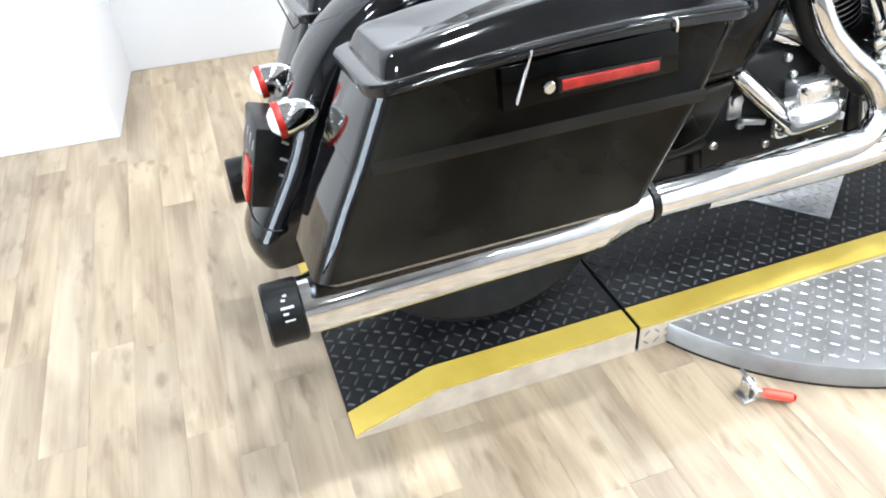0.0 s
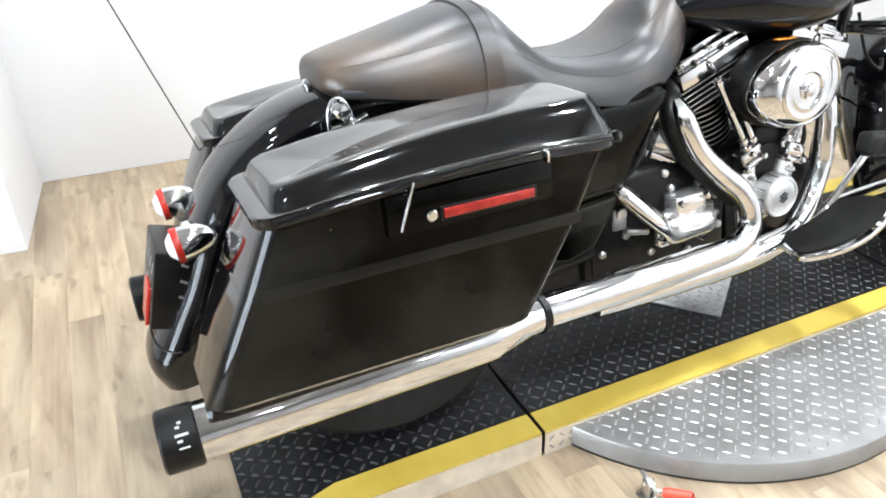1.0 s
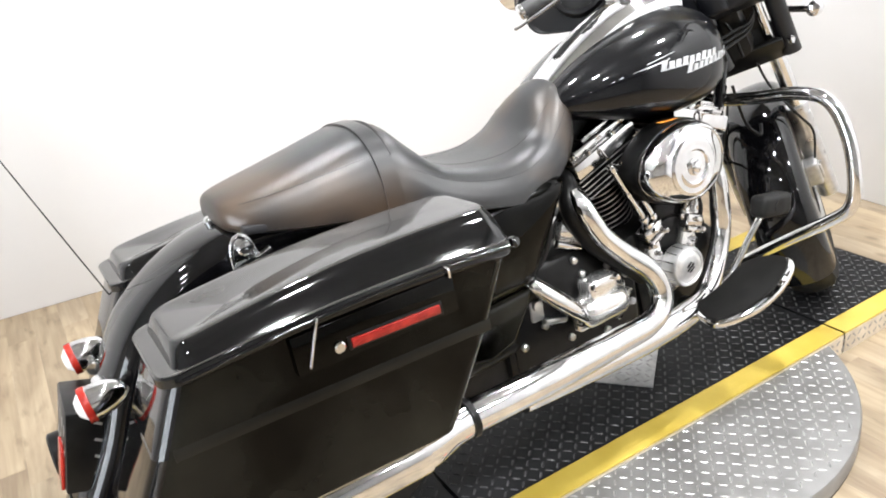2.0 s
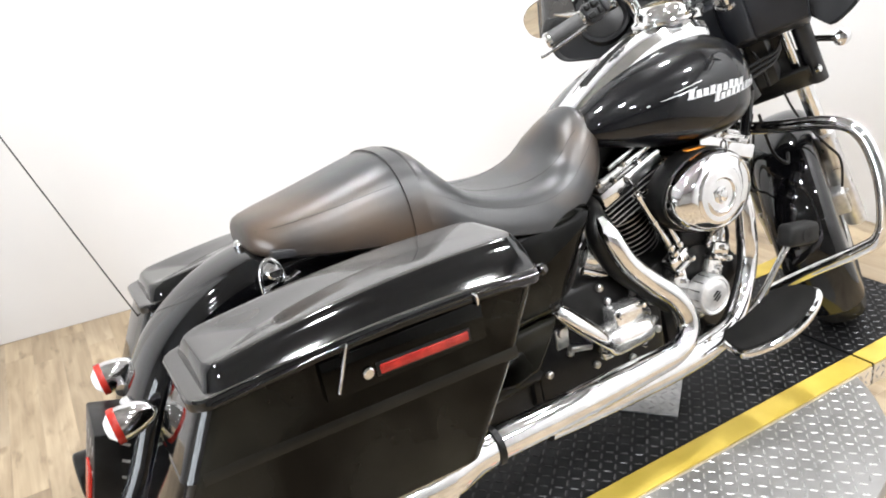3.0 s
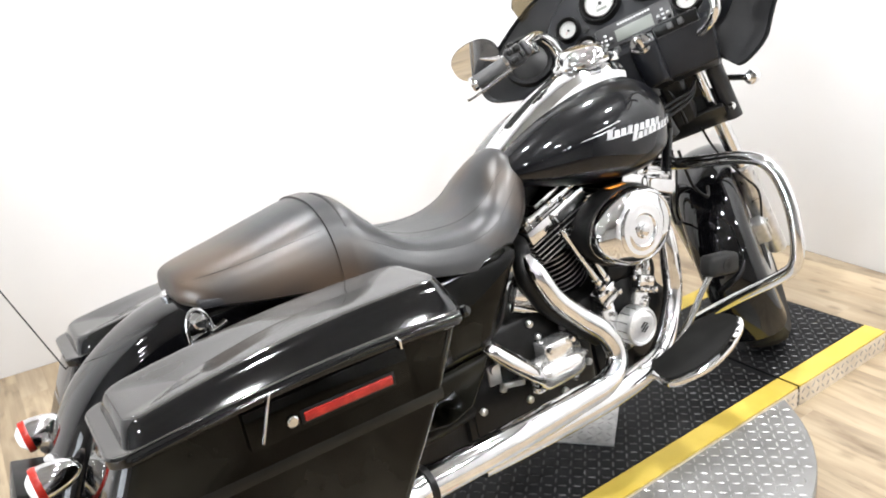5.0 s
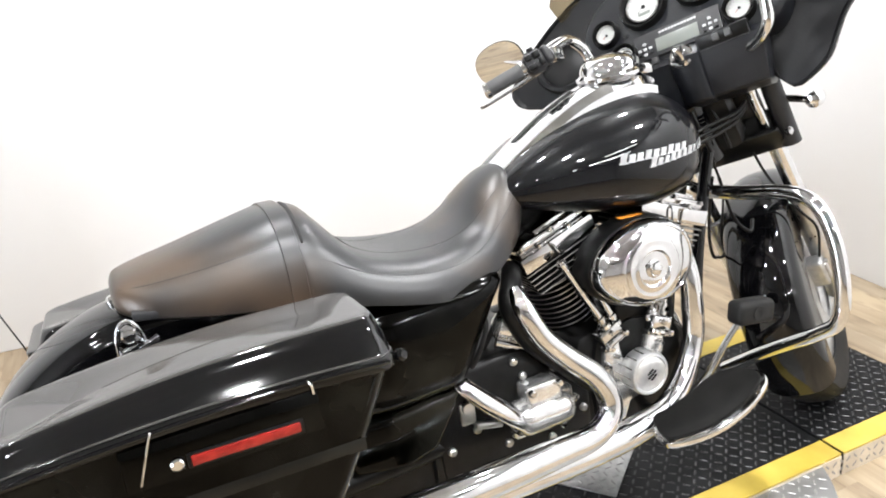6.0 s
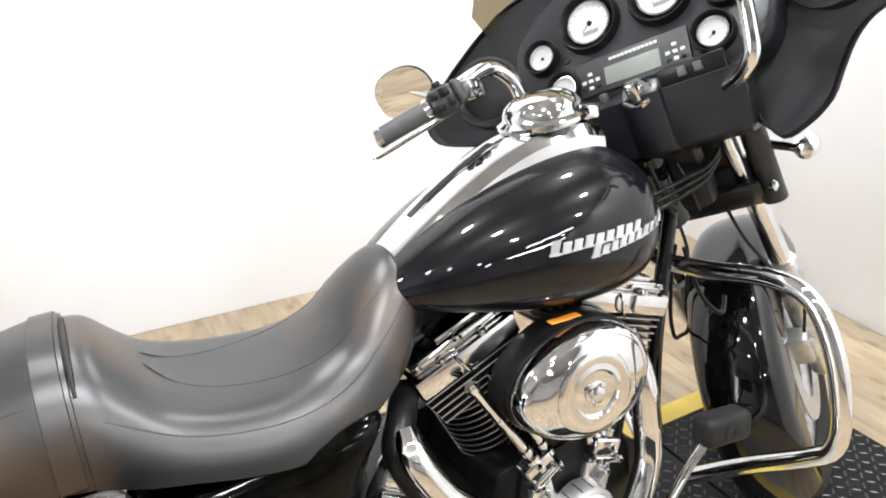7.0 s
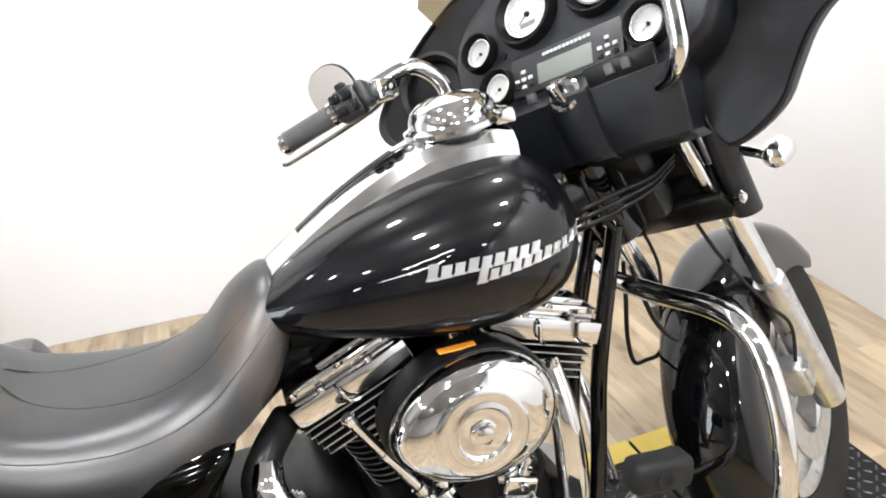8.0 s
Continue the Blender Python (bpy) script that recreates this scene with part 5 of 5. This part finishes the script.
upart("lower_triple_tree", rbox((1.345, 0, 0.757), (0.10, 0.26, 0.016), 0.005, Matrix.Rotation(radians(28), 4, "Y")), M_SATIN)
fpart("neck_cover", rbox((1.285, 0, 0.85), (0.075, 0.10, 0.17), 0.03, Matrix.Rotation(radians(-26), 4, "Y")), M_SATIN)
upart("headlamp_back", join(rbox((1.352, 0, 0.795), (0.05, 0.235, 0.075), 0.008), rbox((1.335, 0, 0.865), (0.05, 0.215, 0.17), 0.02, Matrix.Rotation(radians(-26), 4, "Y"), 3), rbox((1.30, 0, 0.93), (0.08, 0.24, 0.05), 0.015)), M_SATIN)
upart("upper_triple_tree", rbox((1.25, 0, 0.93), (0.09, 0.28, 0.03), 0.008, Matrix.Rotation(radians(28), 4, "Y")), M_SATIN)

# ---- fairing ----
TILT = radians(22)
U = Vector((math.sin(TILT), 0, math.cos(TILT)))
N = Vector((-math.cos(TILT), 0, math.sin(TILT)))
PANEL = Matrix(((0, U.x, N.x, 1.232), (-1, 0, 0, 0), (0, U.z, N.z, 1.10), (0, 0, 0, 1)))
half = [(0.0, 1.285), (0.12, 1.28), (0.25, 1.262), (0.325, 1.228), (0.372, 1.198), (0.418, 1.165), (0.462, 1.122), (0.482, 1.08), (0.46, 1.04), (0.405, 1.018), (0.358, 1.003), (0.325, 0.975), (0.298, 0.935), (0.272, 0.895), (0.23, 0.867), (0.188, 0.857), (0.163, 0.90), (0.15, 0.95), (0.0, 0.955)]
outline = [(y, z) for y, z in smooth_rows(half, 3)]
outline = outline + [(-y, z) for y, z in reversed(outline[1:-1])]


def fairing_ring(scale, dx, cz=1.08):
    return [Vector((1.30 + 0.25 * (z - 1.08) + dx + 0.10 * (y / 0.45) ** 2 * -0.3, y * scale, cz + (z - cz) * scale)) for y, z in outline]


fairing = fpart("fairing", rings_to_bm([fairing_ring(0.55, 0.016), fairing_ring(0.80, 0.012), fairing_ring(0.97, 0.006), fairing_ring(0.988, -0.003), fairing_ring(1.0, -0.002), fairing_ring(1.0, 0.03), fairing_ring(0.93, 0.10), fairing_ring(0.75, 0.16), fairing_ring(0.4, 0.20)]), M_WING, None, "black batwing handlebar fairing", 40)
dash_half = [(0.0, 0.165), (0.06, 0.165), (0.13, 0.145), (0.20, 0.10), (0.235, 0.04), (0.225, -0.04), (0.185, -0.09), (0.10, -0.105), (0.0, -0.105)]
dash = smooth_rows(dash_half, 3)
dash = dash + [(-a, b) for a, b in reversed(dash[1:-1])]


def dash_ring(scale, c):
    return [PANEL @ Vector((a * scale, b * scale, c)) for a, b in dash]


inner = fpart("instrument_panel", rings_to_bm([dash_ring(1.05, -0.09), dash_ring(1.04, -0.02), dash_ring(1.0, -0.004), dash_ring(0.97, 0.0), dash_ring(0.5, 0.001)]), M_DASH, None, "satin black instrument panel", 50)


def gauge(a, b, r):
    at = lambda prof: moved(lathe(prof, (a, b, 0), (0, 0, 1), 36), PANEL)
    hood = fpart("gauge", at([(r * 1.0, -0.004), (r * 1.40, -0.004), (r * 1.38, 0.010), (r * 1.30, 0.020), (r * 1.24, 0.020), (r * 1.08, 0.003), (r * 1.0, 0.0005)]), M_SATIN, None, "round white-faced gauge with chrome bezel")
    return hood


def gauge_face(ob, a, b, r):
    fpart("bezel", moved(lathe([(r * 0.86, 0.0), (r, 0.0), (r * 1.02, 0.004), (r * 0.98, 0.010), (r * 0.90, 0.010), (r * 0.86, 0.005), (r * 0.86, 0.0)], (a, b, 0.001), (0, 0, 1), 36), PANEL), M_CHROME, ob, "chrome gauge bezel")
    fpart("dial", moved(lathe([(0, 0.0), (r * 0.88, 0.0), (r * 0.88, 0.003), (0, 0.003)], (a, b, 0.001), (0, 0, 1), 36), PANEL), M_DIAL, ob, "white dial")
    fpart("hub", moved(lathe([(0, 0), (r * 0.12, 0), (r * 0.1, 0.003), (0, 0.003)], (a, b, 0.004), (0, 0, 1), 16), PANEL), M_SATIN, ob)
    ticks = [moved(rbox((0, r * 0.77, 0), (r * 0.018, r * 0.07, 0.0004), 0), Matrix.Translation((a, b, 0.0043)) @ Matrix.Rotation(radians(135 - 270 * k / 12), 4, "Z")) for k in range(13)]
    fpart("scale_marks", moved(join(*ticks), PANEL), M_SEAM, ob)
    fpart("needle", moved(rbox((0, r * 0.25, 0), (r * 0.022, r * 0.5, 0.0006), 0), PANEL @ Matrix.Translation((a, b, 0.0058)) @ Matrix.Rotation(radians(130), 4, "Z")), M_RED if r < 0.035 else M_SATIN, ob)
    if r > 0.04:
        fpart("odometer", moved(rbox((0, -r * 0.42, 0), (r * 0.7, r * 0.18, 0.0008), 0), PANEL @ Matrix.Translation((a, b, 0.0046))), M_LCD, ob)


for a, b, r in ((-0.073, 0.058, 0.042), (0.060, 0.060, 0.042), (-0.174, 0.025, 0.025), (0.166, 0.029, 0.027), (-0.139, -0.052, 0.025), (0.134, -0.045, 0.027)):
    gauge_face(gauge(a, b, r), a, b, r)
RADIO_AT = PANEL @ Matrix.Translation((-0.008, -0.013, 0.0))
radio = fpart("radio", moved(rbox((0, -0.035, 0.002), (0.205, 0.068, 0.012), 0.004), RADIO_AT), M_PLASTIC, None, "black car-style radio with grey display")
fpart("display", moved(rbox((0, -0.042, 0.0085), (0.10, 0.034, 0.002), 0.0005), RADIO_AT), M_LCD, radio, "grey display")
fpart("brand_bars", moved(join(*[rbox((-0.036 + 0.0075 * k, -0.012, 0.0085), (0.0055, 0.005, 0.001), 0) for k in range(12)]), RADIO_AT), M_MARK, radio, "pale lettering bars")
for sx in (-1, 1):
    for dx, dy in ((-0.013, 0), (0.013, 0), (0, 0.013), (0, -0.013), (0, 0), (-0.013, -0.013), (0.013, -0.013)):
        fpart("button", moved(rbox((sx * 0.077 + dx, -0.042 + dy, 0.0095), (0.008, 0.006, 0.004), 0.001), RADIO_AT), M_MARK if dx * dy == 0 else M_SATIN, radio)
fpart("indicator", moved(lathe([(0, 0), (0.007, 0), (0.007, 0.003), (0, 0.004)], (-0.128, 0.005, 0.001), (0, 0, 1), 14), PANEL), M_SATIN, inner)

for sgn in (-1, 1):
    sp = Vector((1.262, 0.315 * sgn, 1.105))
    ax = Vector((-0.9, -0.25 * sgn, 0.25))
    speaker = fpart("speaker", lathe([(0.052, -0.03), (0.070, -0.03), (0.074, 0.0), (0.072, 0.010), (0.064, 0.012), (0.056, 0.004), (0.052, -0.03)], sp, ax, 36), M_WING, None, "round black fairing speaker")
    fpart("grille", lathe([(0, -0.012), (0.054, -0.014), (0.054, -0.008), (0.03, -0.004), (0, -0.003)], sp, ax, 30), M_SATIN, speaker)

pod = []
for z, x, hw in [(1.03, 1.222, 0.166), (1.003, 1.178, 0.171), (0.999, 1.174, 0.171), (0.95, 1.185, 0.165), (0.898, 1.199, 0.156), (0.893, 1.204, 0.154), (0.882, 1.24, 0.145)]:
    bulge = [(0.21 * math.cos(a), -0.021 * math.sin(a)) for a in [math.pi * k / 8 for k in range(9)]]
    pod.append([Vector((x + d, y * hw, z)) for y, d in [(-1, 0.09), (-1, 0.006), (-0.985, 0.0015), (-0.225, 0.0)] + sorted(bulge) + [(0.225, 0.0), (0.985, 0.0015), (1, 0.006), (1, 0.09)]])
podob = fpart("fairing_cap", rings_to_bm(pod), M_DASH, None, "black fairing cap below the radio", 24)
ign = Vector((1.166, 0.003, 1.004))
fpart("ignition_switch", join(lathe([(0, 0), (0.027, 0), (0.028, 0.02), (0.024, 0.024), (0, 0.024)], ign - N * 0.02, N, 24), rbox(ign + N * 0.016, (0.024, 0.022, 0.034), 0.005, Matrix.Rotation(-TILT, 4, "Y"))), M_CHROME, podob, "chrome ignition knob")
fpart("switch_panel", rbox((1.176, -0.092, 1.014), (0.012, 0.115, 0.034), 0.004, Matrix.Rotation(radians(-14), 4, "Y")), M_SATIN, podob, "black switch panel")
fpart("switch_frame", join(*[rbox((1.1705, -0.092, 1.014 + dz), (0.003, 0.112, 0.0018), 0.0006) for dz in (-0.015, 0.015)], *[rbox((1.1705, -0.092 + dy, 1.014), (0.003, 0.0018, 0.03), 0.0006) for dy in (-0.055, 0.055)]), M_PLASTIC, podob)
for y in (-0.105, -0.078, 0.06):
    fpart("switch", rbox((1.169, y, 1.016), (0.012, 0.014, 0.016), 0.002), M_GRIP, podob)

ws = []
for k in range(21):
    y = -0.31 + 0.62 * k / 20
    base_z = 1.28 - 0.55 * (y * y)
    top_z = 1.44 - 1.25 * y * y - 40 * max(0.0, abs(y) - 0.24) ** 2 * abs(y)
    ws.append([Vector((1.335 + 0.25 * (base_z - 1.08) - 0.35 * y * y, y, base_z - 0.02)), Vector((1.315 - 0.35 * y * y, y, top_z)), Vector((1.319 - 0.35 * y * y, y, top_z)), Vector((1.339 + 0.25 * (base_z - 1.08) - 0.35 * y * y, y, base_z - 0.02))])
fpart("windshield", rings_to_bm(ws), M_SHIELD, fairing, "low smoked windshield")

# ---- handlebar and controls ----
for s in (-1, 1):
    bar = fpart("handlebar", tube([(1.235, 0.05 * s, 0.965), (1.19, 0.14 * s, 0.972), (1.155, 0.186 * s, 1.0), (1.15, 0.197 * s, 1.05), (1.14, 0.203 * s, 1.10), (1.105, 0.222 * s, 1.130), (1.04, 0.248 * s, 1.115), (0.985, 0.268 * s, 1.093), (0.93, 0.37 * s, 1.070)], 0.0135, 14), M_CHROME, None, "chrome handlebar")
    g0, g1 = Vector((0.988, 0.262 * s, 1.094)), Vector((0.927, 0.378 * s, 1.068))
    d = (g1 - g0).normalized()
    fpart("grip", tube([g0 + d * 0.036, g0 + d * 0.05, g1 - d * 0.014], 0.0172, 20), M_GRIP, bar, "dark grey rubber grip")
    for f, r in ((0.028, 0.019), (0.034, 0.0165)):
        fpart("collar", lathe([(0.012, 0), (r, 0), (r, 0.007), (0.012, 0.008)], g0 + d * f, d, 20), M_CHROME, bar)
    fpart("grip_cap", lathe([(0, 0), (0.0182, 0), (0.0188, 0.004), (0.0188, 0.010), (0.014, 0.014), (0, 0.014)], g1 - d * 0.014, d, 20), M_CHROME, bar, "chrome grip cap")
    sm = Matrix.Translation(g0 + d * 0.002) @ d.to_track_quat("Y", "Z").to_matrix().to_4x4()
    fpart("switch_housing", moved(join(rbox((0, 0, 0), (0.046, 0.05, 0.052), 0.014, None, 3), rbox((0.0, -0.03, 0.002), (0.04, 0.02, 0.044), 0.012, None, 3)), sm), M_PLASTIC, bar, "black switch housing")
    for bx, by, bz, sx, sy, sz in ((-0.024, 0.012, 0.013, 0.012, 0.016, 0.014), (-0.025, -0.008, 0.012, 0.012, 0.018, 0.016), (-0.025, 0.01, -0.010, 0.012, 0.02, 0.014), (-0.024, -0.014, -0.008, 0.012, 0.012, 0.018), (-0.006, -0.002, 0.028, 0.02, 0.016, 0.012), (0.012, 0.006, 0.026, 0.012, 0.012, 0.010)):
        fpart("button", moved(rbox((bx, by, bz), (sx, sy, sz), 0.003), sm), M_SATIN, bar)
    fpart("lever", tube([g0 - d * 0.02 + Vector((0.05, 0, -0.005)), g0 + d * 0.03 + Vector((0.058, 0, -0.012)), g1 + Vector((0.03, 0.01 * s, -0.024)), g1 + Vector((0.018, 0.03 * s, -0.026))], [0.010, 0.008, 0.006, 0.007], 12, 6, 0.6), M_CHROME, bar, "chrome lever")
    fpart("lever_perch", rbox(g0 - d * 0.035 + Vector((0.03, 0, 0)), (0.05, 0.03, 0.035), 0.008), M_CHROME, bar)
    mir = []
    for r, c in ((1.0, 0.0), (1.005, 0.002), (0.97, 0.006), (0.75, 0.013), (0.3, 0.016)):
        mir.append([Vector((c, 0.080 * r * sgnpow(math.cos(2 * math.pi * k / 32), 0.85), 0.050 * r * sgnpow(math.sin(2 * math.pi * k / 32), 0.85))) for k in range(32)])
    mm = Matrix.Translation((1.095, 0.402 * s, 1.145)) @ Matrix.Rotation(radians(-15 * s), 4, "Z") @ Matrix.Rotation(radians(-17), 4, "Y")
    mirror = fpart("mirror", moved(rings_to_bm(mir), mm), M_SATIN, None, "oval mirror in a dark shell")
    fpart("mirror_glass", moved(rings_to_bm([[Vector((-0.0015, 0.0788 * sgnpow(math.cos(2 * math.pi * k / 32), 0.85), 0.0488 * sgnpow(math.sin(2 * math.pi * k / 32), 0.85))) for k in range(32)], [Vector((0.001, 0.0788 * sgnpow(math.cos(2 * math.pi * k / 32), 0.85), 0.0488 * sgnpow(math.sin(2 * math.pi * k / 32), 0.85))) for k in range(32)]]), mm), M_MIRROR, mirror)
    fpart("mirror_stem", tube([(1.098, 0.395 * s, 1.15), (1.075, 0.33 * s, 1.118), (1.01, 0.262 * s, 1.105)], 0.006), M_CHROME, mirror)

# cables from the bars to the frame
runs = [[(1.155, -0.055 + 0.008 * k, 0.80 + 0.005 * k), (1.185, -0.082 + 0.006 * k, 0.818 + 0.011 * k), (1.24, -0.085 + 0.004 * k, 0.832 + 0.012 * k), (1.30, -0.08, 0.850 + 0.010 * k), (1.36, -0.05, 0.872 + 0.008 * k)] for k in range(3)]
runs += [[(1.26, -0.03, 0.90), (1.27, -0.06, 0.85), (1.29, -0.07, 0.79)], [(1.19, -0.06, 0.89), (1.20, -0.07, 0.85), (1.24, -0.06, 0.79)], [(1.27, -0.05, 0.72), (1.30, -0.06, 0.62), (1.33, -0.08, 0.58), (1.36, -0.06, 0.60)], [(1.268, -0.03, 0.72), (1.285, 0.0, 0.65), (1.289, 0.012, 0.56), (1.30, 0.014, 0.507), (1.34, 0.04, 0.488), (1.385, 0.066, 0.478), (1.42, 0.08, 0.52)]]
for pts in runs:
    bpart("cable", tube(pts, 0.0042, 10), M_SATIN)
bpart("antenna", tube([(-0.250, 0.30, 0.56), (-0.264, 0.30, 0.600), (-0.365, 0.30, 0.905), (-0.50, 0.30, 1.32)], 0.0016, 6), M_SATIN, None, "thin black radio antenna")

# ---- floor planks ----
PW, PL = 0.095, 0.92
rnd = random.Random(4)
plank_mesh = rbox((0, 0, -0.005), (PW - 0.0002, PL - 0.0003, 0.01), 0.0002, None, 1)
first = part("plank", plank_mesh, M_PLANK, floor)
rest_verts, rest_faces = [], []
for i in range(-46, 30):
    x = -0.106 + (i + 0.5) * PW
    y = -5.2 + rnd.random() * PL
    if i == -46:
        first.location = (x, y, 0)
    while y < 2.2:
        mid = y + PL / 2
        if -1.75 < x < 2.7 and -1.3 < mid < 2.3:
            ob = new("plank", first.data)
            ob.parent = floor
            ob.location = (x, mid, 0)
        elif y < 1.9:
            k = len(rest_verts)
            hx, hy = PW / 2 - 0.0002, PL / 2 - 0.0003
            rest_verts += [(x - hx, mid - hy, 0), (x + hx, mid - hy, 0), (x + hx, mid + hy, 0), (x - hx, mid + hy, 0)]
            rest_faces.append((k, k + 1, k + 2, k + 3))
        y += PL
tread_part("plank_field", (rest_verts, rest_faces), M_PLANK, floor, "more wood-look vinyl planks")
